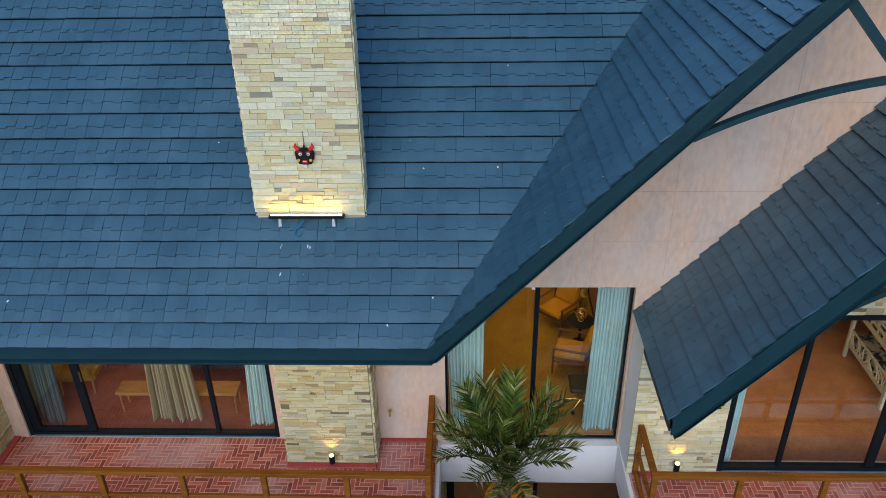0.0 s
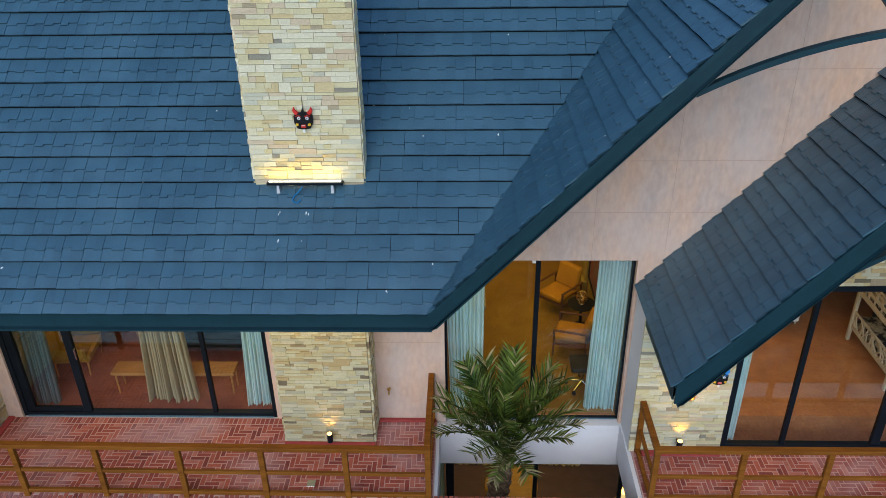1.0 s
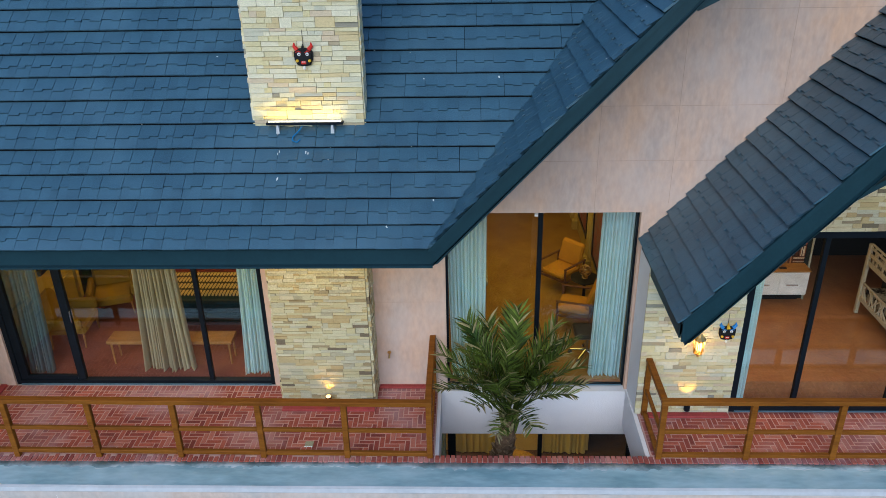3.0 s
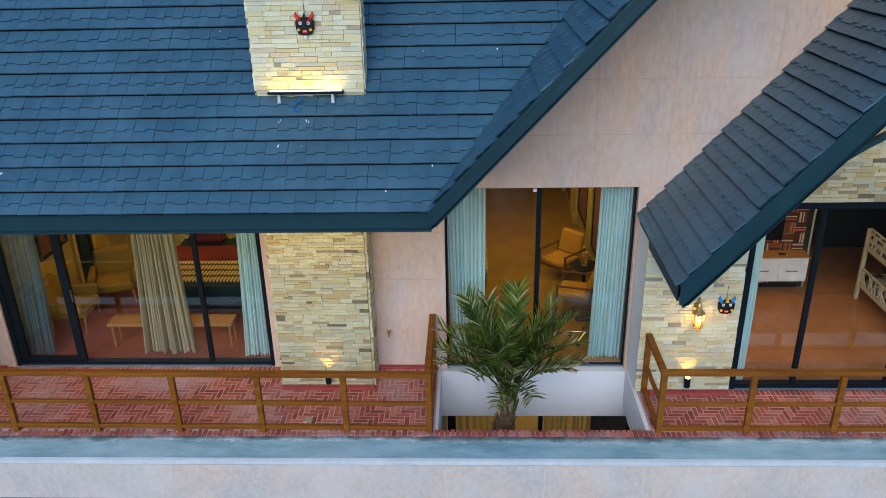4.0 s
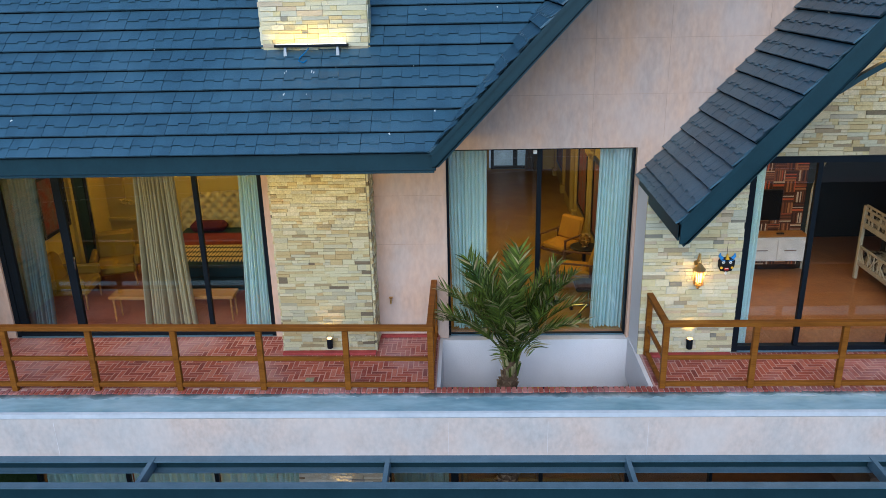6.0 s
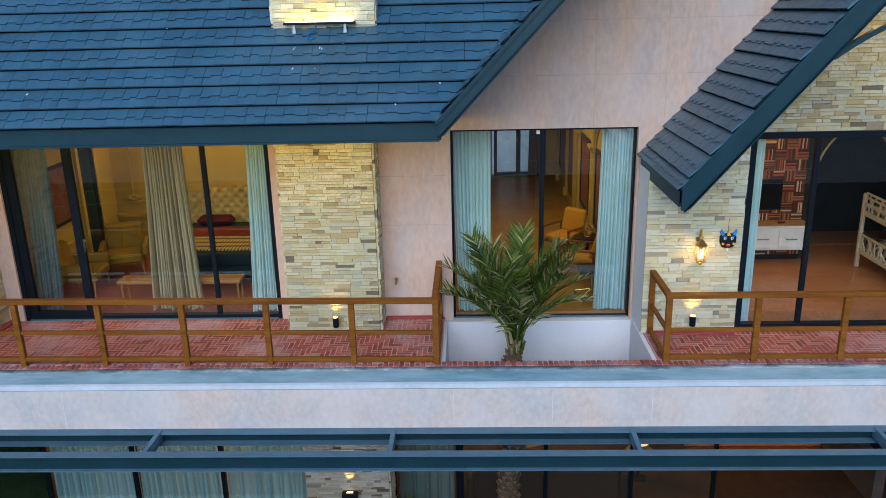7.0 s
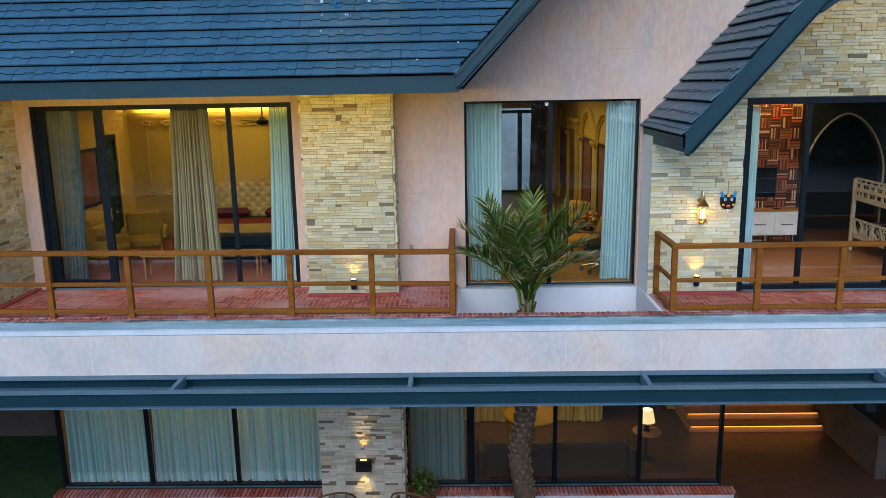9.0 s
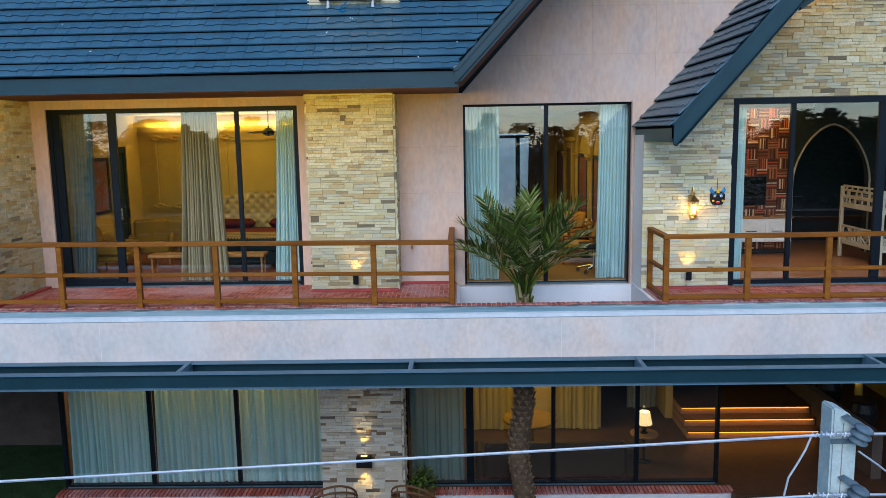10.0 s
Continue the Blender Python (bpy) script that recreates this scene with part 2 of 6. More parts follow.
MUSTARD = mat("mustard_upholstery", (0.25, 0.15, 0.013), (0.20, 0.115, 0.011), 0.85, fine=150)
TUFT = mat("cream_tufted_velvet", (0.58, 0.44, 0.15), rough=0.75, fine=120)
RED_CLOTH = mat("dark_red_cloth", (0.12, 0.018, 0.018), rough=0.9, fine=120)
TEAL_CLOTH = mat("dark_teal_cloth", (0.012, 0.03, 0.037), rough=0.9, fine=120)
BRASS = mat("brass", (0.65, 0.42, 0.14), rough=0.3, metal=1.0, bump=0.03)
CHROME = mat("chrome", (0.6, 0.6, 0.6), rough=0.2, metal=1.0, bump=0)
LIT = glow("lit_warm_lens", (1.0, 0.52, 0.12), 2.5)
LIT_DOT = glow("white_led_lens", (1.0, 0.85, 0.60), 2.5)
LED = glow("warm_led_strip", (1.0, 0.30, 0.012), 1.3)
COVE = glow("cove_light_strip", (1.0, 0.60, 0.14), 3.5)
SHADE_LIT = glow("lit_lamp_shade", (1.0, 0.66, 0.24), 0.5)
GRASS = mat("lawn_grass", (0.035, 0.06, 0.02), (0.02, 0.04, 0.012), 0.9, fine=90)
GROUND = mat("dry_ground", (0.16, 0.14, 0.11), (0.11, 0.10, 0.08), 0.95, scale=0.3, fine=6)
LEAF = mat("palm_leaflet_green", (0.100, 0.130, 0.018), (0.018, 0.036, 0.006), 0.5, scale=3, fine=60, rand=0.65, spec=0.14)
LEAF_DRY = mat("dry_palm_leaflet", (0.30, 0.25, 0.12), (0.18, 0.16, 0.07), 0.7, scale=4, rand=0.3)
TRUNK = mat("palm_trunk_bark", (0.13, 0.085, 0.05), (0.07, 0.045, 0.028), 0.95, scale=8, fine=60, bump=0.6)
CONCRETE = mat("pale_post_concrete", (0.42, 0.46, 0.43), (0.30, 0.34, 0.32), 0.9, scale=6, fine=40, bump=0.4)
WIRE = mat("galvanised_wire", (0.55, 0.58, 0.62), rough=0.45, metal=0.6, bump=0)
INSULATOR = mat("grey_insulator", (0.10, 0.13, 0.15), rough=0.35)


dusted(STUCCO, (0.50, 0.41, 0.365), 0.6)
dusted(PARAPET, (0.58, 0.52, 0.465), 0.6)
dusted(SHINGLE, (0.058, 0.112, 0.146), 0.6)
dusted(LEDGE, (0.46, 0.56, 0.58), 0.45)


# ---- mesh helpers ----
LOC = {}


def thing(name, label, category, loc=(0, 0, 0), group="", kind=""):
    ob = new(name)
    ob.location = loc
    LOC[ob] = Vector(loc)
    return tagged(ob, label, category, group, kind)


def mesh_of(name, bm, material):
    me = bpy.data.meshes.new(name)
    bmesh.ops.recalc_face_normals(bm, faces=bm.faces)
    bm.to_mesh(me)
    bm.free()
    me.materials.append(material)
    return me


def part(name, bm, material, parent, label="", smooth=False):
    """Links bm, drawn in the parent's world coordinates, as one mesh under it."""
    base = LOC.get(parent, Vector())
    bmesh.ops.translate(bm, verts=bm.verts, vec=-base)
    ob = new(name, mesh_of(name, bm, material))
    if smooth:
        for f in ob.data.polygons:
            f.use_smooth = True
    ob.parent = parent
    LOC[ob] = base
    return tagged(ob, label)


def structure(name, bm, material, label, category):
    ob = new(name, mesh_of(name, bm, material))
    LOC[ob] = Vector()
    return tagged(ob, label, category, "", "structure")


def solo(name, bm, material, label, category, group="", kind="", smooth=False):
    ob = new(name, mesh_of(name, bm, material))
    LOC[ob] = Vector()
    if smooth:
        for f in ob.data.polygons:
            f.use_smooth = True
    return tagged(ob, label, category, group, kind)


def box(x0, x1, y0, y1, z0, z1, bm=None, chamfer=0.0):
    bm = bm or bmesh.new()
    vs = [bm.verts.new((x, y, z)) for x in (x0, x1) for y in (y0, y1) for z in (z0, z1)]
    fs = [bm.faces.new([vs[i] for i in q]) for q in ((0, 1, 3, 2), (4, 6, 7, 5), (0, 4, 5, 1), (2, 3, 7, 6), (0, 2, 6, 4), (1, 5, 7, 3))]
    if chamfer:
        es = {e for f in fs for e in f.edges}
        bmesh.ops.bevel(bm, geom=list(es), offset=chamfer, segments=1, affect="EDGES")
    return bm


def boxes(*rows, chamfer=0.0):
    bm = bmesh.new()
    for r in rows:
        box(*r, bm=bm, chamfer=chamfer)
    return bm


def prism(pts, axis, lo, hi, bm=None):
    """A flat outline pushed along an axis. Outline in (x, z) for axis y, (y, z) for x, (x, y) for z."""
    bm = bm or bmesh.new()
    put = {"y": lambda p, d: (p[0], d, p[1]), "x": lambda p, d: (d, p[0], p[1]), "z": lambda p, d: (p[0], p[1], d)}[axis]
    a = [bm.verts.new(put(p, lo)) for p in pts]
    b = [bm.verts.new(put(p, hi)) for p in pts]
    bm.faces.new(a)
    bm.faces.new(b[::-1])
    for i in range(len(pts)):
        j = (i + 1) % len(pts)
        bm.faces.new((a[j], a[i], b[i], b[j]))
    return bm


def tube(pts, radii, sides=10, bm=None, caps=True):
    bm = bm or bmesh.new()
    pts = [Vector(p) for p in pts]
    if not hasattr(radii, "__len__"):
        radii = [radii] * len(pts)
    rings = []
    for i, p in enumerate(pts):
        d = (pts[min(i + 1, len(pts) - 1)] - pts[max(i - 1, 0)]).normalized()
        a = d.orthogonal().normalized() if i == 0 else (a - d * a.dot(d)).normalized()
        b = d.cross(a)
        rings.append([bm.verts.new(p + radii[i] * (math.cos(k * math.tau / sides) * a + math.sin(k * math.tau / sides) * b)) for k in range(sides)])
    for r, s in zip(rings, rings[1:]):
        for k in range(sides):
            bm.faces.new((r[k], r[(k + 1) % sides], s[(k + 1) % sides], s[k]))
    if caps:
        bm.faces.new(rings[0][::-1])
        bm.faces.new(rings[-1])
    return bm


def lathe(center, profile, sides=20, bm=None):
    """Radius and height rows turned about an upright axis."""
    c = Vector(center)
    bm = bm or bmesh.new()
    rings = [[bm.verts.new(c + Vector((max(r, 1e-4) * math.cos(k * math.tau / sides), max(r, 1e-4) * math.sin(k * math.tau / sides), z))) for k in range(sides)] for r, z in profile]
    for r, s in zip(rings, rings[1:]):
        for k in range(sides):
            bm.faces.new((r[k], r[(k + 1) % sides], s[(k + 1) % sides], s[k]))
    bm.faces.new(rings[0][::-1])
    bm.faces.new(rings[-1])
    return bm


def piece(name, mesh, parent, m):
    ob = new(name, mesh)
    ob.parent = parent
    ob.matrix_basis = m
    return ob


class Rest:
    """Pieces too many to stand alone, gathered into one mesh."""

    def __init__(self):
        self.v, self.f = [], []

    def add(self, verts, faces, m):
        n = len(self.v)
        self.v += [tuple(m @ Vector(v)) for v in verts]
        self.f += [[i + n for i in f] for f in faces]

    def link(self, name, material, parent, label=""):
        if not self.v:
            return None
        me = bpy.data.meshes.new(name)
        me.from_pydata(self.v, [], self.f)
        me.materials.append(material)
        ob = new(name, me)
        ob.parent = parent
        return tagged(ob, label, "", "", "stuff")


def lists(me):
    return [tuple(v.co) for v in me.vertices], [list(p.vertices) for p in me.polygons]

# ---- the large structure ----
F = 3.6                       # balcony and upper floor level
EAVE_Y, EAVE_Z, PITCH = -0.30, 6.95, 0.865      # main roof: front edge and rise per metre
MID_X, MID_Z, MID_M = 0.05, 6.94, 1.07         # tall gable: left eave and rise per metre
MID_APEX = 6.2
RR_X, RR_Z, RR_M, RR_Y = 2.97, 6.12, 1.16, -0.60   # low gable over the stone front
RR_APEX = 6.4
CEILING = 6.62


def main_z(y):
    return EAVE_Z + PITCH * (y - EAVE_Y)


def mid_z(x):
    return MID_Z + MID_M * (x - MID_X) if x < MID_APEX else MID_Z + MID_M * (2 * MID_APEX - x - MID_X)


def rr_z(x):
    return RR_Z + RR_M * (x - RR_X) if x < RR_APEX else RR_Z + RR_M * (2 * RR_APEX - x - RR_X)


def valley_x(y):
    return MID_X + (main_z(y) - MID_Z) / MID_M


# ground to the horizon
structure("ground", box(-400, 400, -400, 400, -0.9, -0.42), GROUND, "dry bare ground round the house", "ground")
structure("terrace", boxes((-7.1, 4.7, 1.7, 13, -0.6, -0.075), (4.7, 11, 1.3, 13, -0.6, -0.075)), FLOOR_DARK, "dark brown ground floor paving", "floor")

# slabs and parapet beam
structure("balcony_slab", boxes((-14, 0.02, 0.0, 1.8, 2.95, F - 0.03), (3.02, 10, 0.0, 1.1, 2.95, F - 0.03)), PALE, "pale plastered balcony slab", "slab")
structure("bedroom_floor", box(-7.04, -0.5, 1.8, 6.0, F - 0.011, F - 0.004), FLOOR_RED, "dark red brick bedroom floor", "floor")
structure("gallery_floor", box(-0.3, 2.95, 1.86, 12.4, F - 0.011, F - 0.004), mat("ochre_polished_floor", (0.27, 0.15, 0.024), (0.20, 0.10, 0.018), 0.38, scale=2, fine=25, bump=0.04, grain=0.2, spec=0.05), "polished ochre brown gallery floor", "floor")
# unseen wall, added to keep sky light off the ground floor
structure("wall_boundary", box(-60, 60, -7.6, -7.15, -0.5, 3.95), mat("dull_brown_blocker", (0.15, 0.105, 0.085), rough=0.95), "unseen brown wall added to darken the ground floor", "wall")
# slab carried on unseen to x = -14 to shade the yard wall
structure("upper_floor", boxes((-14, 10, 1.8, 12.4, 3.05, F - 0.012)), FLOOR_TILE, "polished terracotta floor of the upper rooms, run on to shade the yard", "floor")
bm = prism([(0.0, 2.7), (0.0, F - 0.07), (-0.575, F - 0.018), (-0.62, F - 0.075), (-0.62, 2.7)], "x", -12, 12)
parapet = structure("parapet_beam", bm, PARAPET, "pale pink plastered parapet beam with weathered grey top", "parapet")
part("screed", prism([(-0.005, F - 0.064), (-0.005, F - 0.028), (-0.570, F - 0.007), (-0.578, F - 0.03)], "x", -12, 12), LEDGE, parapet, "weathered blue-grey cement screed")
part("lip", prism([(-0.571, F - 0.03), (-0.571, F - 0.003), (-0.608, F - 0.018), (-0.630, F - 0.065), (-0.615, F - 0.085)], "x", -12, 12), LIP, parapet, "pale cement lip")

for x in (-5.05, 0.19, 1.49, 2.79):
    part("joint", box(x, x + 0.004, -0.622, -0.62, 2.96, F - 0.14), JOINT_PALE, parapet)
r_edge = random.Random(17)
bm = bmesh.new()
rings = []
bm_edge = bmesh.new()
rims = []
for i in range(481):
    x = -12 + i * 0.05
    w = 0.225 + 0.022 * math.sin(0.9 * x) + 0.016 * math.sin(2.3 * x + 1) + r_edge.uniform(-0.012, 0.012) + (0.03 if 0.0 < x < 3.1 else 0)
    zt = F - 0.022 + r_edge.uniform(-0.003, 0.003)
    rings.append([bm.verts.new(p) for p in ((x, -0.08, zt + 0.008), (x, -w + 0.03, zt), (x, -w, zt - 0.012), (x, -w - 0.004, F - 0.05), (x, -0.08, F - 0.05))])
    e = r_edge.uniform(0.004, 0.016)
    rims.append([bm_edge.verts.new(p) for p in ((x, -w + 0.012, zt + 0.002), (x, -w - e, zt - 0.010), (x, -w - e, F - 0.05), (x, -w + 0.012, F - 0.05))])
for a, b in zip(rims, rims[1:]):
    for k in range(4):
        bm_edge.faces.new((a[k], a[(k + 1) % 4], b[(k + 1) % 4], b[k]))
part("fillet_edge", bm_edge, LIP, parapet, "crumbled white edge of the fillet")
for a, b in zip(rings, rings[1:]):
    for k in range(5):
        bm.faces.new((a[k], a[(k + 1) % 5], b[(k + 1) % 5], b[k]))
part("cement_fillet", bm, DAMP, parapet, "uneven damp cement fillet behind the screed", smooth=True)

# void between the two balconies
structure("void_cheek_left", box(0.02, 0.07, 0.0, 1.62, 2.9, F - 0.03), PALE, "white plastered slab edge beside the palm", "wall")
structure("void_cheek_right", box(2.94, 3.0, 0.0, 1.62, 2.9, F - 0.03), PALE, "pale plastered slab edge beside the palm", "wall")
structure("wall_return", box(2.96, 3.0, 1.013, 1.62, F - 0.03, 6.02), PALE, "pale plastered side of the stone fronted block", "wall")
structure("wall_spandrel", box(0.02, 3.0, 1.60, 1.8, 2.7, 3.54), PALE, "rough pale plaster band below the gable window", "wall")

# walls of the upper floor
structure("wall_front_west", boxes((-7.1, -6.77, 1.66, 1.85, F - 0.05, 6.745), (-6.77, -2.57, 1.66, 1.85, 6.60, 6.745), (-2.57, 0.16, 1.66, 1.85, F - 0.05, 6.745)), STUCCO, "pink stucco wall beside the sliding window", "wall")
for z in (5.12, 5.88):
    part("joint", box(-0.94, 0.10, 1.657, 1.66, z, z + 0.005), JOINT, bpy.data.objects["wall_front_west"])
bm = prism([(0.16, 6.56), (9.4, 6.56), (9.4, mid_z(9.4) - 0.2), (MID_APEX, mid_z(MID_APEX) - 0.2), (0.16, 6.76)], "y", 1.66, 1.85)
box(2.93, 3.7, 1.66, 1.85, F - 0.06, 6.56, bm)
gable = structure("wall_gable", bm, STUCCO, "tall pink stucco gable wall with faint panel joints", "wall")
for z in (7.32, 8.08, 9.3, 10.5):
    x0, x1 = MID_X + (z - MID_Z + 0.3) / MID_M, 9.0
    part("joint", box(x0, x1, 1.657, 1.66, z, z + 0.005), JOINT, gable)
for x in (2.26, 3.28, 4.6):
    part("joint", box(x, x + 0.005, 1.6565, 1.66, 6.57 if x < 3 else 6.7, mid_z(x) - 0.3), JOINT, gable)
structure("wall_west_stone_core", box(-7.3, -7.04, -0.0, 1.85, F - 0.05, 6.745), STONE_BED, "side wall core behind the stone facing", "wall")
bm = prism([(3.0, 2.95), (4.33, 2.95), (4.33, 6.55), (3.52, 6.55), (3.0, rr_z(3.0) - 0.2)], "y", 1.01, 1.16)
prism([(3.52, 6.55), (9.3, 6.55), (RR_APEX, rr_z(RR_APEX) - 0.2)], "y", 1.01, 1.16, bm)
box(8.4, 9.8, 1.01, 1.16, 2.95, 6.55, bm)
wall_stone = structure("wall_stone_front", bm, STONE_BED, "front wall faced with cream ledge stone", "wall")

# closing walls, partitions and ceilings
structure("wall_back", boxes((-9, 1.1, 12.4, 12.6, -0.5, 7), (2.55, 10, 12.4, 12.6, -0.5, 7), (1.1, 2.55, 12.4, 12.6, -0.5, F), (1.1, 2.55, 12.4, 12.6, 6.1, 7)), WALL_CREAM, "cream painted back wall", "wall")
structure("wall_bedroom_west", box(-7.3, -7.04, 1.85, 12.4, F, CEILING), WALL_CREAM, "cream painted bedroom side wall", "wall")
structure("wall_bedroom_back", box(-7.04, -0.5, 6.0, 6.2, F, CEILING), WALL_CREAM, "cream panelled bedroom back wall", "wall")
structure("wall_bedroom_east", box(-0.5, -0.3, 1.85, 12.4, F, CEILING), WALL_CREAM, "cream painted partition wall", "wall")
structure("wall_gallery_east", boxes((2.95, 4.1, 1.86, 12.4, F, CEILING)), GALLERY_WALL, "ochre painted gallery wall", "wall")
structure("wall_east", box(9.8, 10.0, 1.1, 12.6, -0.5, 9), WALL_CREAM, "painted end wall", "wall")
structure("wall_nursery_back", box(4.1, 6.62, 4.42, 4.6, F, CEILING), WALL_CREAM, "nursery back wall beside the arch", "wall")
structure("wall_neighbour", box(-8, 12, 20.0, 20.2, -0.5, 7.6), mat("whitewashed_plaster", (0.50, 0.56, 0.57), rough=0.9, grain=0.06), "whitewashed wall outside the gallery door", "wall")
structure("ceiling", boxes((-9, 3.9, 1.85, 12.4, CEILING, CEILING + 0.1), (3.9, 10, 1.15, 12.4, CEILING, CEILING + 0.1)), CEIL, "white painted ceiling of the upper rooms", "ceiling")
structure("ceiling_ground", boxes((-9, 10, 1.8, 12.4, 2.9, 3.04)), CEIL, "white painted ceiling of the ground floor", "ceiling")

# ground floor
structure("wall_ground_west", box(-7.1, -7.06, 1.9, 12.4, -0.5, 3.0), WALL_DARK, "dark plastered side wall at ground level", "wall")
structure("wall_yard", box(-16, -7.1, 4.6, 4.8, -0.5, 3.05), WALL_DARK, "plastered wall behind the lawn, coloured dark for shade", "wall")
structure("wall_ground_back", boxes((-7.1, 4.5, 7.4, 7.6, -0.05, 2.95), (4.45, 4.6, 4.9, 7.5, -0.05, 2.95), (4.6, 9.8, 7.4, 7.6, -0.05, 2.95)), WALL_OCHRE, "ochre painted wall deep in the ground floor", "wall")
structure("wall_living_back", box(-0.9, 2.98, 4.45, 4.6, -0.07, 2.9), WALL_OCHRE, "ochre painted wall behind the living room drapes", "wall")
structure("wall_ground_partition", box(-2.2, -2.0, 1.9, 7.4, -0.05, 2.95), WALL_OCHRE, "ochre painted partition on the ground floor", "wall")
plinth = structure("plinth", boxes((-7.1, 4.72, 1.50, 1.70, -0.6, -0.12)), PALE, "white plinth under the ground floor glass", "plinth")
structure("soffit_boards", boxes((-12, 0.1, -0.25, 1.66, 6.745, 6.765)), SOFFIT, "brown stained timber eaves soffit", "soffit")

# decks of the roofs
top = 5.2
bm = bmesh.new()
outline = [(-13, EAVE_Y + 0.08), (MID_X + 0.03, EAVE_Y + 0.08), (valley_x(top), top), (-13, top)]
up = [bm.verts.new((x, y, main_z(y) - 0.012)) for x, y in outline]
dn = [bm.verts.new((x, y, main_z(y) - 0.16)) for x, y in outline]
bm.faces.new(up)
bm.faces.new(dn[::-1])
for i in range(4):
    bm.faces.new((up[i], dn[i], dn[(i + 1) % 4], up[(i + 1) % 4]))
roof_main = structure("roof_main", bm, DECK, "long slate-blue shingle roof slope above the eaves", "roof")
structure("roof_main_back", prism([(top, main_z(top)), (10.8, main_z(top) - PITCH * (10.8 - top)), (10.8, main_z(top) - PITCH * (10.8 - top) - 0.16), (top, main_z(top) - 0.16)], "x", -13, 3), SHINGLE, "slate-blue shingle back roof slope", "roof")


def gable_deck(x_low, fz, apex, y0, y1):
    a, b = (x_low, fz(x_low)), (apex, fz(apex))
    r = (2 * apex - x_low, fz(x_low))
    return prism([(a[0], a[1] - 0.012), (b[0], b[1] - 0.012), (r[0], r[1] - 0.012), (r[0], r[1] - 0.17), (b[0], b[1] - 0.19), (a[0], a[1] - 0.17)], "y", y0, y1)


roof_mid = structure("roof_gable_tall", gable_deck(MID_X, mid_z, MID_APEX, EAVE_Y + 0.02, 10), DECK, "tall slate-blue shingle gable roof", "roof")
roof_low = structure("roof_gable_low", gable_deck(RR_X, rr_z, RR_APEX, RR_Y + 0.02, 1.62), DECK, "low slate-blue shingle gable roof", "roof")

# fascias
eave = thing("eave_fascia", "dark teal steel fascia along the main eaves", "fascia", (0, EAVE_Y, 6.74), kind="structure")
part("board", boxes((-13, MID_X + 0.05, EAVE_Y + 0.03, EAVE_Y + 0.07, 6.735, 6.948)), FASCIA, eave)
part("drip_lip", boxes((-13, MID_X + 0.03, EAVE_Y - 0.035, EAVE_Y + 0.028, 6.725, 6.75)), FASCIA, eave)
verge = thing("verge_fascia", "dark teal steel verge of the tall gable", "fascia", (MID_X, EAVE_Y, 6.7), kind="structure")


def verge_board(x0, x1, fz, y0, y1, z_top, z_bot):
    return prism([(x0, fz(x0) + z_top), (x1, fz(x1) + z_top), (x1, fz(x1) + z_bot), (x0 + 0.06, fz(x0 + 0.06) + z_bot), (x0, fz(x0) + z_bot + 0.05)], "y", y0, y1)


part("board", verge_board(MID_X, MID_APEX, mid_z, EAVE_Y - 0.02, EAVE_Y + 0.015, -0.01, -0.20), FASCIA, verge)
part("bottom_flange", verge_board(MID_X + 0.03, MID_APEX, mid_z, EAVE_Y - 0.085, EAVE_Y + 0.05, -0.20, -0.23), FASCIA, verge)
part("top_trim", verge_board(MID_X - 0.02, MID_APEX, mid_z, EAVE_Y - 0.04, EAVE_Y + 0.0, 0.042, -0.03), FASCIA, verge)
part("soffit", verge_board(MID_X + 0.05, MID_APEX, mid_z, EAVE_Y + 0.05, 1.66, -0.175, -0.20), SOFFIT, verge)
low = thing("verge_fascia", "dark teal steel verge of the low gable", "fascia", (RR_X, RR_Y, 5.85), kind="structure")
part("board", verge_board(RR_X + 0.02, RR_APEX, rr_z, RR_Y - 0.02, RR_Y + 0.015, -0.01, -0.31), FASCIA, low)
part("bottom_flange", verge_board(RR_X + 0.05, RR_APEX, rr_z, RR_Y - 0.075, RR_Y + 0.06, -0.31, -0.335), FASCIA, low)
part("top_trim", verge_board(RR_X, RR_APEX, rr_z, RR_Y - 0.04, RR_Y + 0.0, 0.042, -0.03), FASCIA, low)
part("soffit", verge_board(RR_X + 0.05, RR_APEX, rr_z, RR_Y + 0.06, 1.0, -0.2, -0.235), SOFFIT, low)
part("eave_board", box(RR_X - 0.005, RR_X + 0.02, RR_Y + 0.02, 1.60, RR_Z - 0.2, RR_Z - 0.012), FASCIA, low)

# steel arches in the gables
arch = thing("gable_arch", "curved dark teal steel brace in the tall gable", "brace", (3.0, -0.28, 9.7), kind="structure")
curve = [(x, 10.36 - 0.65 * ((6.2 - x) / 3.32) ** 2.6) for x in [2.80 + i * 0.2 for i in range(18)]]
bm = bmesh.new()
for (xa, za), (xb, zb) in zip(curve, curve[1:]):
    prism([(xa, za), (xb, zb), (xb, zb - 0.065), (xa, za - 0.065)], "y", -0.34, -0.25, bm)
part("arch", bm, FASCIA, arch)
part("strut", prism([(3.96, 11.02), (4.08, 11.02), (4.78, 10.26), (4.66, 10.26)], "y", -0.33, -0.26), FASCIA, arch)
arch2 = thing("gable_arch", "curved dark teal steel brace in the low gable", "brace", (4.6, -0.55, 7.6), kind="structure")
curve = [(x, 8.33 - 0.62 * ((6.4 - x) / 1.75) ** 2.0) for x in [4.62 + i * 0.2 for i in range(10)]]
bm = bmesh.new()
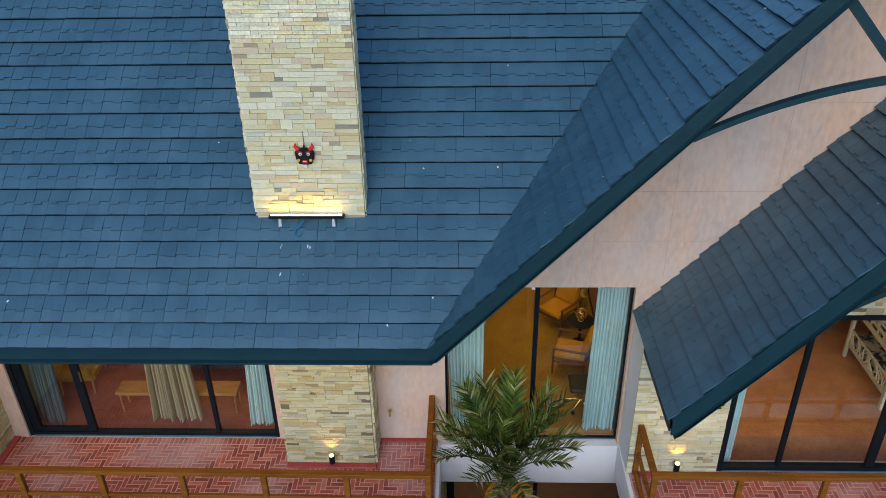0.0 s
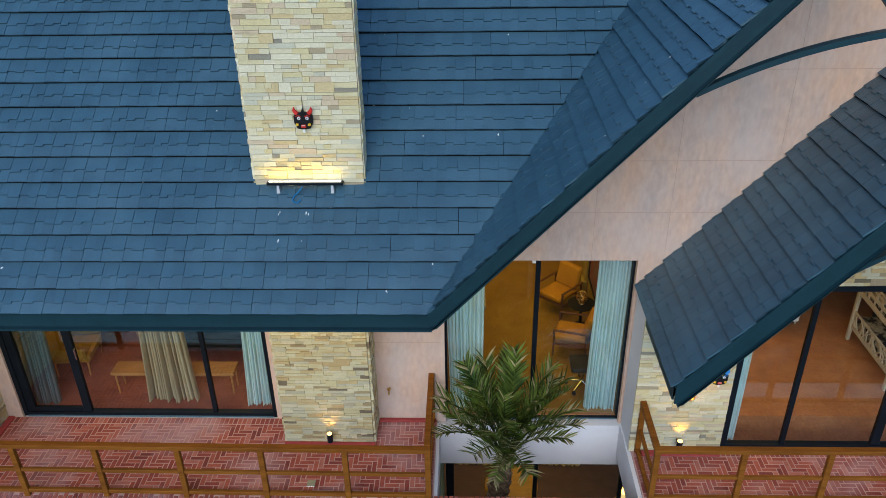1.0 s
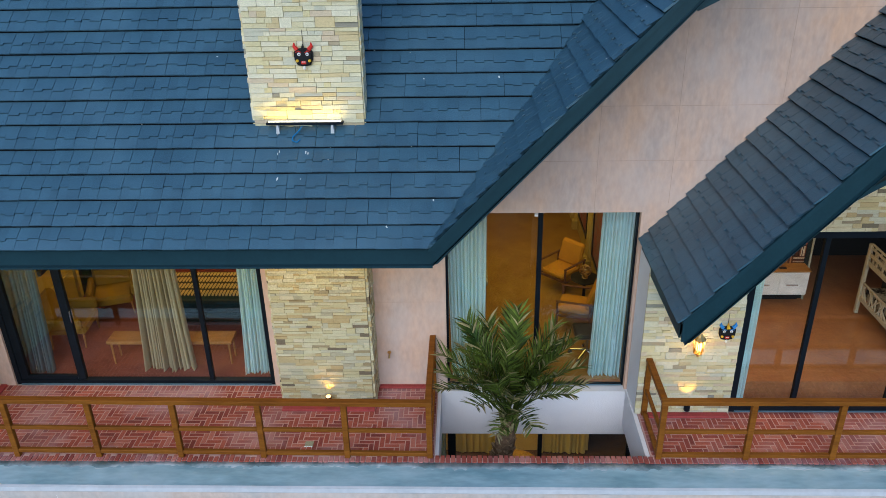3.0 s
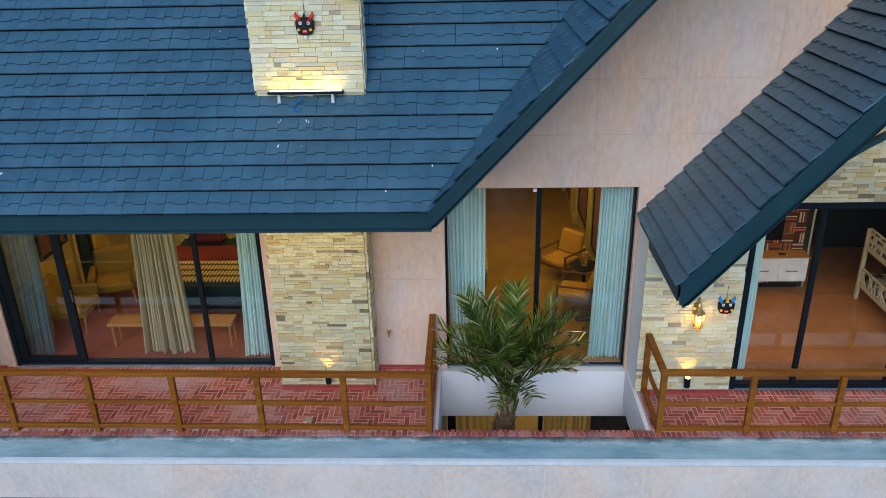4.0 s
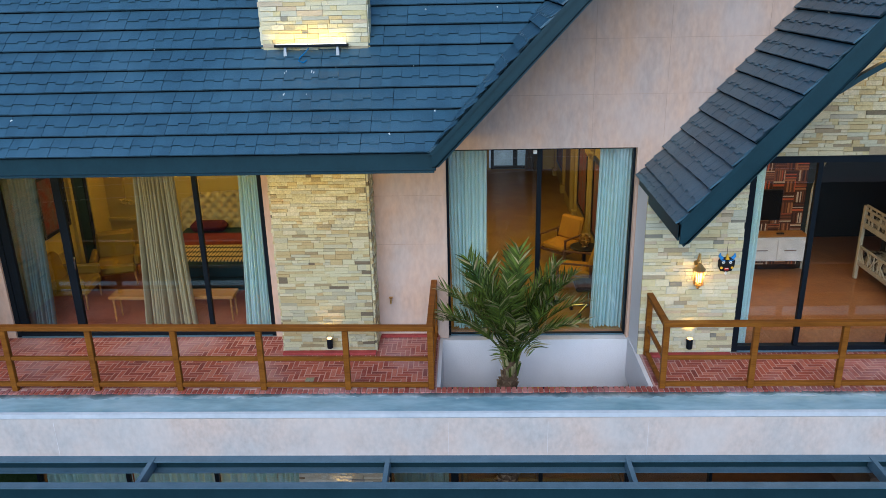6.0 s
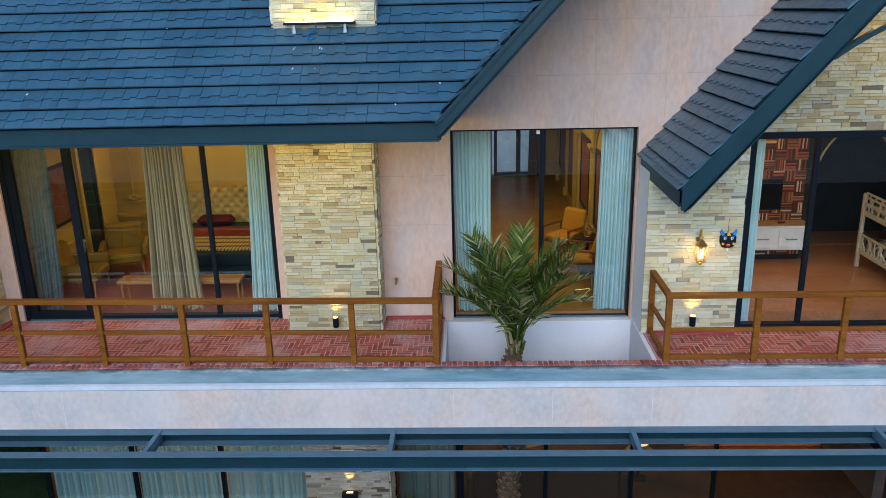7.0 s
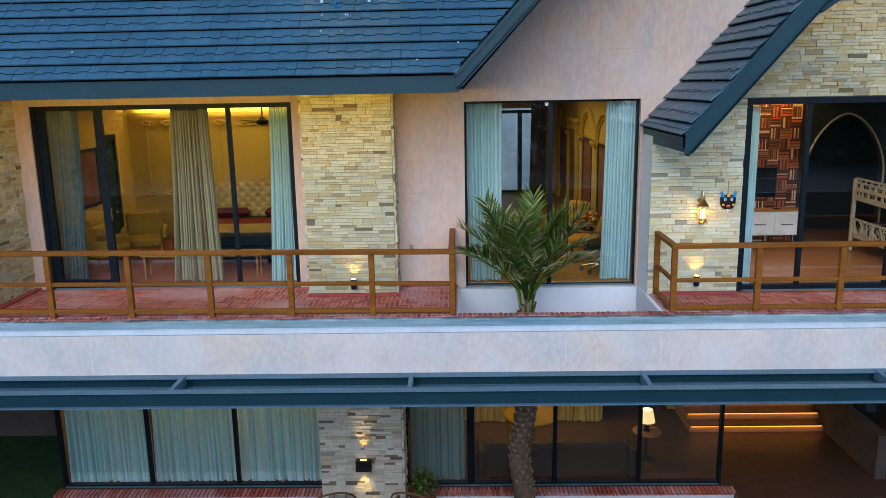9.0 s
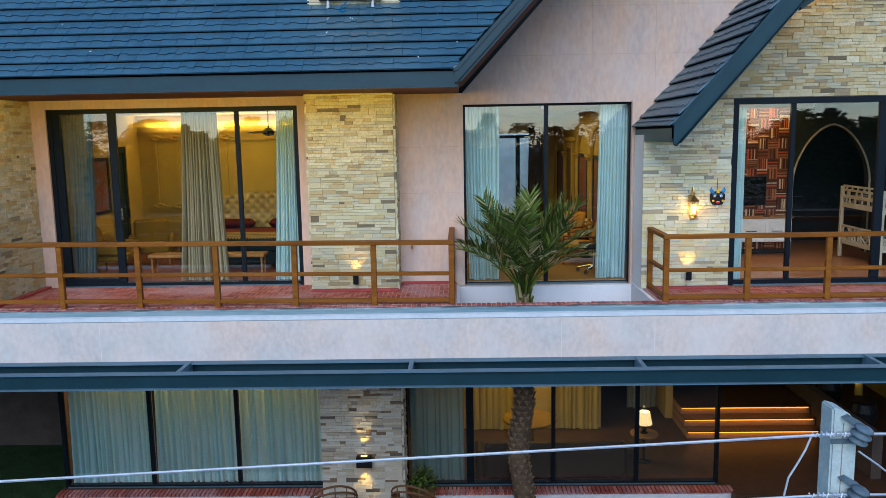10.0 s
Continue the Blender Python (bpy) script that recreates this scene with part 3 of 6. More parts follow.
for (xa, za), (xb, zb) in zip(curve, curve[1:]):
    prism([(xa, za), (xb, zb), (xb, zb - 0.07), (xa, za - 0.07)], "y", -0.58, -0.50, bm)
part("arch", bm, FASCIA, arch2)

# chimney core and piers
structure("chimney_core", box(-2.165, -0.79, 0.985, 1.27, 7.2, 12.2), STONE_BED, "square chimney faced with cream ledge stone", "chimney")
chimney = bpy.data.objects["chimney_core"]
chimney.name = "chimney"
pier = structure("pier_upper", box(-2.31, -0.945, 1.14, 1.67, F - 0.05, 6.745), STONE_BED, "balcony pier faced with cream ledge stone", "pier")
pier_g = structure("pier_ground", box(-2.29, -0.935, 1.14, 1.9, -0.42, 2.95), STONE_BED, "ground floor pier faced with cream ledge stone", "pier")

# steel pergola
perg = thing("pergola", "dark teal steel pergola below the parapet", "pergola", (0, -0.66, 2.85), kind="structure")
part("channel_web", box(-12, 12, -0.65, -0.62, 2.786, 2.934), FASCIA, perg)
part("channel_top_flange", box(-12, 12, -0.76, -0.62, 2.935, 2.95), STEEL_PALE, perg)
part("channel_bottom_flange", box(-12, 12, -0.76, -0.62, 2.77, 2.785), STEEL_PALE, perg)
part("beam_web", box(-12, 12, -1.31, -1.29, 2.781, 2.969), FASCIA, perg)
part("beam_top_flange", box(-12, 12, -1.36, -1.24, 2.97, 2.985), STEEL_PALE, perg)
part("beam_bottom_flange", box(-12, 12, -1.36, -1.24, 2.765, 2.78), STEEL_PALE, perg)
for x in (-10.03, -6.89, -3.755, -0.61, 2.53, 5.67, 8.8):
    part("rafter", box(x - 0.03, x + 0.03, -1.29, -0.68, 2.82, 2.965), STEEL_PALE, perg)


# ---- windows ----
def sliding_window(name, label, x0, x1, z0, z1, y, mullions, heavy=(), cover=0.075, foot=None):
    w = thing(name, label, "window", (x0, y, z0), kind="structure")
    c = cover
    part("window_frame", boxes((x0, x0 + c, y, y + 0.11, z0, z1), (x1 - c, x1, y, y + 0.11, z0, z1), (x0 + c, x1 - c, y, y + 0.11, z1 - c, z1), (x0 + c, x1 - c, y, y + 0.11, z0, z0 + c)), ALU, w)
    edges = [x0 + c] + list(mullions) + [x1 - c]
    for m in mullions:
        k = 0.065 if m in heavy else 0.035
        part("mullion", box(m - k, m + k, y + 0.02, y + 0.09, z0 + c, z1 - c, chamfer=0.004), ALU, w)
    for a, b in zip(edges, edges[1:]):
        p = part("pane", box(a, b, y + 0.05, y + 0.056, z0 + c, z1 - c), GLASS, w)
        p.visible_shadow = False
    part("track", box(x0 + c, x1 - c, y - 0.018, y - 0.002, z0 + 0.004, z0 + 0.022), STEEL_PALE, w)
    return w


win1 = sliding_window("window_1", "wide anthracite sliding window of the bedroom", -6.77, -2.57, F - 0.01, 6.60, 1.70, (-5.70, -3.60), (-5.70,))
part("handle", box(-5.625, -5.605, 1.68, 1.71, 4.75, 4.95, chamfer=0.004), CHROME, win1)
part("stile", box(-6.695, -6.57, 1.72, 1.79, F + 0.066, 6.524), ALU, win1)
part("bottom_rail", box(-6.569, -5.77, 1.725, 1.785, F + 0.066, F + 0.14), ALU, win1)
win2 = sliding_window("window_2", "tall anthracite framed window in the pink gable", 0.16, 2.93, 3.55, 6.56, 1.755, (1.535,), (), 0.035)
part("sensor", box(1.44, 1.49, 1.735, 1.76, 6.47, 6.52), WHITE, win2, "small white contact sensor")
win3 = sliding_window("window_3", "wide anthracite sliding window of the nursery", 4.33, 8.4, F + 0.02, 6.55, 1.0, (5.27, 6.65), (6.65,), 0.09)
win4 = sliding_window("window_4", "ground floor glazing before sheer curtains", -7.04, -2.27, -0.07, 2.95, 1.76, (-5.45, -3.9), (), 0.05)
win5 = sliding_window("window_5", "ground floor glazing of the living room", -0.93, 4.55, -0.07, 2.95, 1.76, (0.21, 1.67, 3.13), (0.21,), 0.05)
part("reveal", box(2.925, 2.96, 1.655, 1.755, 3.54, 6.56), STUCCO, win2)
back_door = sliding_window("door_1", "glazed anthracite double door at the gallery end", 1.15, 2.5, F, 6.05, 12.42, (1.85,), (1.85,), 0.09)
part("handle", box(1.80, 1.82, 12.38, 12.42, 4.55, 4.75), CHROME, back_door)
door_bed = thing("door_2", "dark glazed bedroom door in the side wall", "door", (-7.03, 4.9, F), kind="structure")
part("leaf", boxes((-7.04, -6.99, 4.62, 4.72, F, 5.95), (-7.04, -6.99, 5.08, 5.18, F, 5.95), (-7.04, -6.99, 4.72, 5.08, F, F + 0.15), (-7.04, -6.99, 4.72, 5.08, 5.83, 5.95)), ALU, door_bed)
part("pane", box(-7.03, -7.01, 4.72, 5.08, F + 0.15, 5.83), TEAL_CLOTH, door_bed, "dark teal tinted pane")
part("handle", box(-6.99, -6.95, 5.10, 5.12, 4.45, 4.65), CHROME, door_bed)
part("architrave", boxes((-7.04, -6.98, 5.20, 5.30, F, 6.05), (-7.04, -6.98, 4.50, 4.60, F, 6.05), (-7.04, -6.98, 4.60, 5.20, 5.96, 6.05)), WALL_CREAM, door_bed)


# ---- timber railings ----
def railing(name, label, xs, y, x0, x1, top, tilt, side, y1):
    """Posts and three rails; the run climbs slightly by tilt per metre, and turns back along y at side."""
    r = thing(name, label, "railing", (x0, y, F))
    lift = lambda x: tilt * abs(x - side)

    def run(kind, a, b, w, z0, z1):
        bm = prism([(a, F + z0 + lift(a)), (b, F + z0 + lift(b)), (b, F + z1 + lift(b)), (a, F + z1 + lift(a))], "y", y - w, y + w)
        bmesh.ops.bevel(bm, geom=bm.edges[:], offset=0.006, segments=1, affect="EDGES")
        part(kind, bm, WOOD, r)

    run("top_rail", x0, x1, 0.05, top - 0.065, top)
    for a, b in zip(xs, xs[1:]):
        run("middle_rail", a + 0.04, b - 0.04, 0.025, 0.43, 0.485)
        run("bottom_rail", a + 0.04, b - 0.04, 0.03, 0.03, 0.09)
    for x in xs:
        part("post", box(x - 0.04, x + 0.04, y - 0.035, y + 0.035, F, F + top - 0.066 + lift(x), chamfer=0.006), WOOD, r)
    part("top_rail", box(side - 0.045, side + 0.045, y + 0.05, y1, F + top - 0.063, F + top, chamfer=0.008), WOOD, r)
    part("middle_rail", box(side - 0.025, side + 0.025, y + 0.05, y1 - 0.08, F + 0.43, F + 0.485, chamfer=0.005), WOOD, r)
    part("bottom_rail", box(side - 0.03, side + 0.03, y + 0.05, y1 - 0.08, F + 0.03, F + 0.085, chamfer=0.005), WOOD, r)
    part("post", box(side - 0.04, side + 0.04, y1 - 0.08, y1 - 0.005, F, F + top - 0.066, chamfer=0.006), WOOD, r)
    return r


railing("railing", "varnished brown timber railing of the bedroom balcony", [-9.34, -8.18, -7.02, -5.855, -4.69, -3.525, -2.36, -1.19, -0.045], 0.0, -9.36, 0.0, 0.95, 0.008, -0.05, 1.65)
railing("railing", "varnished brown timber railing of the nursery balcony", [3.09, 4.27, 5.43, 6.58, 7.74, 8.9], 0.0, 3.04, 9.1, 0.985, 0.0, 3.085, 1.0)

# ---- palm ----
def frond_mesh(seed, length, e0, e1, material, name, dry=0.06):
    """A feather leaf in the xz plane whose stalk bends from elevation e0 to e1; stiff narrow leaflets lie forward in a V."""
    r = random.Random(seed)
    bm = bmesh.new()
    n_s = 14
    spine, p = [Vector((0, 0, 0))], Vector((0, 0, 0))
    for i in range(n_s):
        e = radians(e0 + (e1 - e0) * ((i + 0.5) / n_s) ** 1.15)
        p = p + Vector((math.cos(e), 0.05 * math.sin(4 * i / n_s + seed), math.sin(e))) * length / n_s
        spine.append(p)
    tube(spine, [0.017 * (1 - 0.85 * i / n_s) for i in range(n_s + 1)], 5, bm)
    n = 38
    for i in range(n):
        t = 0.32 + 0.68 * (i / n) ** 0.95
        k = min(int(t * n_s), n_s - 1)
        p = spine[k].lerp(spine[k + 1], t * n_s - k)
        d = (spine[k + 1] - spine[k]).normalized()
        up = Vector((-d.z, 0, d.x))
        grow = min(1, (t - 0.26) * 5)
        ln = length * (0.11 + 0.14 * math.sin(math.pi * (0.25 + 0.6 * t))) * (0.45 + 0.55 * grow) * r.uniform(0.65, 1.2)
        for s in (-1, 1):
            if r.random() < 0.06:
                continue
            aim = (d * r.uniform(0.85, 1.25) + Vector((0, s * r.uniform(0.6, 1.0), 0)) + up * r.uniform(0.15, 0.6)).normalized()
            across = aim.cross(up).normalized() * 0.0145 * r.uniform(0.7, 1.3)
            mid = p + aim * ln * 0.5
            tip = p + aim * ln + Vector((0, 0, -r.uniform(0.0, 0.05) * ln / 0.3))
            fold = up * 0.006
            v = [bm.verts.new(q) for q in (p - across * 0.5, p + fold, p + across * 0.5, mid - across, mid + fold, mid + across, tip)]
            old = r.random() < dry + (0.2 if t > 0.85 else 0)
            for q in ((0, 3, 4, 1), (1, 4, 5, 2), (3, 6, 4), (4, 6, 5)):
                bm.faces.new([v[j] for j in q]).material_index = int(old)
    me = mesh_of(name, bm, material)
    me.materials.append(LEAF_DRY)
    return me


palm = thing("palm_tree", "young date palm with dark green feathery fronds", "palm tree", (1.05, 0.9, -0.42))
bm = bmesh.new()
path = [Vector((1.04 + 0.05 * math.sin(i * 0.35), 0.9, -0.42 + i * 0.098)) for i in range(42)]
tube(path, [(0.165 - 0.02 * i / 41 + 0.008 * (i % 2)) * min(1, (44 - i) / 8) for i in range(42)], 18, bm)
part("trunk", bm, TRUNK, palm, "rough brown trunk with old leaf scars")
bm = bmesh.new()
rnd = random.Random(11)
for i in range(42):
    z = -0.3 + i * 0.09
    slim = min(1, (46 - i) / 9)
    for k in range(7):
        a = (k + 0.5 * (i % 2)) * math.tau / 7 + rnd.uniform(-0.1, 0.1)
        c0 = path[min(int((z + 0.42) / 0.098), 41)]
        o = Vector((math.cos(a), math.sin(a), 0))
        t = Vector((-math.sin(a), math.cos(a), 0))
        b0 = Vector((c0.x, c0.y, z))
        w = 0.062 * slim
        q = [b0 + o * 0.145 * slim - t * w + Vector((0, 0, 0.05)), b0 + o * 0.145 * slim + t * w + Vector((0, 0, 0.05)), b0 + o * 0.15 * slim + Vector((0, 0, -0.045)), b0 + o * 0.200 * slim + Vector((0, 0, 0.075))]
        v = [bm.verts.new(p) for p in q]
        for f in ((0, 1, 3), (1, 2, 3), (2, 0, 3)):
            bm.faces.new([v[j] for j in f])
part("scarred_bark", bm, mat("palm_leaf_scar", (0.27, 0.19, 0.11), (0.12, 0.08, 0.05), 0.9, scale=14, fine=70, bump=0.5), palm, "pale brown cut leaf bases")
rnd = random.Random(4)
crown = Vector((0.04, 0.0, 3.98))
# rings of leaves from the low arching ones to the upright heart
for ring, (count, e0, e1, dry, size) in enumerate(((9, 60, 2, 0.30, 1.40), (10, 67, 26, 0.14, 1.48), (9, 75, 46, 0.07, 1.50), (5, 84, 64, 0.03, 1.44))):
    shapes = [frond_mesh(ring * 5 + q, size, e0 + 3 * q, e1 + 9 * q - 9, LEAF, "frond", dry) for q in range(3)]
    for i in range(count):
        a = (i + 0.37 * ring + 0.15) * math.tau / count + rnd.uniform(-0.22, 0.22)
        s = rnd.uniform(0.88, 1.08)
        m = Matrix.Translation(crown + Vector((0.06 * math.cos(a), 0.06 * math.sin(a), 0.03 * ring))) @ Matrix.Rotation(a, 4, "Z") @ Matrix.Rotation(rnd.uniform(-0.3, 0.3), 4, "X") @ Matrix.Diagonal((s, s, s, 1))
        piece("frond", shapes[i % 3], palm, m)
# young leaf stalks and cut stubs round the growing tip
for i in range(26):
    a = i * 2.4
    o = Vector((1.09 + 0.085 * math.cos(a), 0.9 + 0.085 * math.sin(a), 3.30 + 0.035 * (i % 7)))
    e = o + Vector((0.07 * math.cos(a), 0.07 * math.sin(a), rnd.uniform(0.14, 0.34)))
    part("stalk", tube([o, o.lerp(e, 0.6) + Vector((0, 0, 0.03)), e], [0.028, 0.02, 0.008], 6), LEAF_DRY if i % 3 else LEAF, palm)


# ---- curtains ----
def curtain(label, x0, x1, x0b, x1b, y, z0, z1, material, folds, seed, depth=0.022, hem_cloth=None):
    """A hanging pleated cloth, gathered or flared towards its hem; the pleats wander and differ in width."""
    r = random.Random(seed)
    bm = bmesh.new()
    folds = int(folds * 1.2)
    nx, nz = folds * 10, 16
    ph = [r.uniform(-1.3, 1.3) for _ in range(folds + 3)]
    am = [r.uniform(0.35, 1.2) for _ in range(folds + 3)]
    hem = [r.uniform(-0.015, 0.015) for _ in range(folds + 3)]
    grid = []
    for j in range(nz + 1):
        t = j / nz
        row = []
        for i in range(nx + 1):
            s = i / nx
            k = s * folds
            n, f = int(k), k % 1
            p, a, e = (q[n] * (1 - f) + q[n + 1] * f for q in (ph, am, hem))
            xa, xb = x0 + (x0b - x0) * t ** 1.5, x1 + (x1b - x1) * t ** 1.5
            w = math.tau * k + 1.6 * p * (0.4 + t)
            d = depth * (0.25 + a * (0.5 + 0.7 * t)) * (math.sin(w) + 0.35 * math.sin(2.0 * w + 3 * p) + 0.45 * math.sin(0.37 * w + 2 * t + seed))
            row.append(bm.verts.new((xa + (xb - xa) * s + 0.010 * math.cos(w), y + d, z1 + (z0 - z1) * t + (e if j == nz else 0))))
        grid.append(row)
    for j, (a, b) in enumerate(zip(grid, grid[1:])):
        for i in range(nx):
            bm.faces.new((a[i], a[i + 1], b[i + 1], b[i])).material_index = int(bool(hem_cloth) and j == nz - 1)
    ob = solo("curtain", bm, material, label, "curtain", smooth=True)
    if hem_cloth:
        ob.data.materials.append(hem_cloth)
    return ob


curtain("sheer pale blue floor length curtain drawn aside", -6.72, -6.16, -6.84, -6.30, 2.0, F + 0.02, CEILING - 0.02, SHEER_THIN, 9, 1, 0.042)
curtain("cream pleated drape hanging behind the sliding window", -4.66, -4.06, -4.80, -3.98, 2.12, F + 0.02, CEILING - 0.02, DRAPE, 12, 2, 0.075)
curtain("sheer pale blue floor length curtain drawn aside", -3.01, -2.62, -3.12, -2.66, 2.0, F + 0.02, CEILING - 0.02, SHEER, 8, 3, 0.042)
curtain("sheer pale blue curtain in the gable window", 0.17, 0.76, 0.24, 0.74, 1.98, F + 0.0, CEILING - 0.02, SHEER, 9, 4, 0.042)
curtain("sheer pale blue curtain in the gable window", 2.44, 2.92, 2.40, 2.90, 1.97, F + 0.0, CEILING - 0.02, SHEER, 9, 5, 0.042)
curtain("sheer pale blue curtain at the nursery window", 4.36, 4.62, 4.34, 4.60, 1.25, F + 0.02, 6.42, SHEER, 6, 6, 0.042)
for i, (a, b) in enumerate(((-6.97, -5.45), (-5.4, -3.95), (-3.9, -2.4))):
    curtain("sheer white curtain closed behind ground floor glazing", a, b, a, b, 1.945, -0.055, 2.88, SHEER_GF, 13, 20 + i, 0.04, SHEER_HEM)
curtain("sheer white curtain at the living room glazing, coloured as shaded", -0.85, 0.1, -0.85, 0.1, 1.95, -0.055, 2.88, SHEER_SHADED, 8, 24, 0.02)

# ---- lamps on the outside walls ----


def uplight(x, y, z, label):
    u = thing("uplight", label, "lamp", (x, y, z), "wall washers")
    body = part("body", lathe((x, y, z), [(0.035, 0), (0.045, 0.01), (0.045, 0.15), (0.04, 0.16)], 16), ALU, u)
    part("lens", lathe((x, y, z + 0.16), [(0.038, 0), (0.038, 0.008), (0.02, 0.012)], 16), LIT, body, "glowing warm lens")
    part("bracket", box(x - 0.02, x + 0.02, y + 0.04, y + 0.13, z + 0.06, z + 0.10), ALU, u)
    spot_lamp("uplight_beam", (x, y + 0.035, z + 0.185), (x, y + 0.11, z + 0.75), 5.5, 95, (1.0, 0.48, 0.06), 0.03)
    return u


uplight(-1.60, 1.0, F + 0.12, "black cylinder uplight at the foot of the stone pier")
uplight(3.68, 0.87, F + 0.14, "black cylinder uplight at the foot of the stone wall")
bar = thing("linear_floodlight", "linear LED floodlight at the chimney foot", "lamp", (-1.51, 0.83, 7.9))
part("housing", box(-2.00, -1.04, 0.84, 0.925, 8.112, 8.145, chamfer=0.006), ALU, bar)
for i in range(29):
    part("lens", box(-1.975 + i * 0.0315, -1.953 + i * 0.0315, 0.872, 0.9, 8.145, 8.153), LIT_DOT, bar, "glowing warm LED lens")
# pale wedges take the shape of the white glows below the bar
for x in (-1.86, -1.18):
    part("bracket", prism([(x - 0.012, 8.11), (x + 0.012, 8.11), (x + 0.024, 7.99), (x - 0.024, 7.99)], "y", 0.84, 0.90), LIP, bar, "pale bracket standing in for white lamp glow")
part("cable", tube([(-1.55, 0.84, 8.10), (-1.60, 0.80, 8.04), (-1.66, 0.77, 7.99), (-1.67, 0.74, 7.95), (-1.61, 0.72, 7.93), (-1.57, 0.75, 7.96)], 0.008, 6), mat("blue_cable", (0.02, 0.16, 0.36), rough=0.5), bar, "loose blue cable")
area_lamp("floodlight_beam", (-1.55, 0.87, 8.16), (-1.55, 1.05, 9.3), 0.9, 0.05, 2.4, YELLOW_WARM)

lan = thing("wall_lantern", "lit brass wall lantern on the stone wall", "lamp", (3.71, 0.95, 4.85))
part("backplate", lathe((3.71, 0.955, 5.02), [(0.045, 0), (0.05, 0.01), (0.05, 0.05), (0.02, 0.06)], 12), BRASS, lan)
part("arm", tube([(3.71, 0.97, 5.05), (3.71, 0.90, 5.20), (3.71, 0.85, 5.22), (3.71, 0.84, 5.14)], 0.011, 8), BRASS, lan)
part("roof", lathe((3.71, 0.84, 4.98), [(0.085, 0.0), (0.09, 0.015), (0.05, 0.06), (0.02, 0.10), (0.03, 0.12), (0.01, 0.16)], 8), BRASS, lan)
part("base", lathe((3.71, 0.84, 4.70), [(0.015, 0.0), (0.03, 0.03), (0.06, 0.06), (0.065, 0.075)], 8), BRASS, lan)
for k in range(6):
    a = k * math.tau / 6
    part("bar", tube([(3.71 + 0.062 * math.cos(a), 0.84 + 0.062 * math.sin(a), 4.775), (3.71 + 0.08 * math.cos(a), 0.84 + 0.08 * math.sin(a), 4.98)], 0.006, 5), BRASS, lan)
for k in range(3):
    a = k * math.tau / 3
    part("bulb", lathe((3.71 + 0.028 * math.cos(a), 0.84 + 0.028 * math.sin(a), 4.79), [(0.010, 0), (0.012, 0.09), (0.009, 0.13), (0.002, 0.15)], 8), LIT, lan, "glowing candle bulb")
point_lamp("lantern_light", (3.71, 0.80, 4.88), 5)
wl = thing("wall_light", "black up and down light on the ground floor pier", "lamp", (-1.57, 1.0, 0.65))
for z in (0.60, 0.71):
    part("body", box(-1.70, -1.44, 0.99, 1.09, z, z + 0.082, chamfer=0.008), BLACK, wl)
part("bracket", box(-1.62, -1.52, 1.03, 1.10, 0.684, 0.708), BLACK, wl)
for z in (0.591, 0.793):
    part("lens", box(-1.62, -1.52, 1.03, 1.065, z, z + 0.008), LIT, wl, "glowing warm lens")
spot_lamp("wall_light_down", (-1.57, 1.01, 0.58), (-1.57, 1.12, -0.2), 9, 70)
spot_lamp("wall_light_up", (-1.57, 1.01, 0.82), (-1.57, 1.15, 1.9), 20, 44)


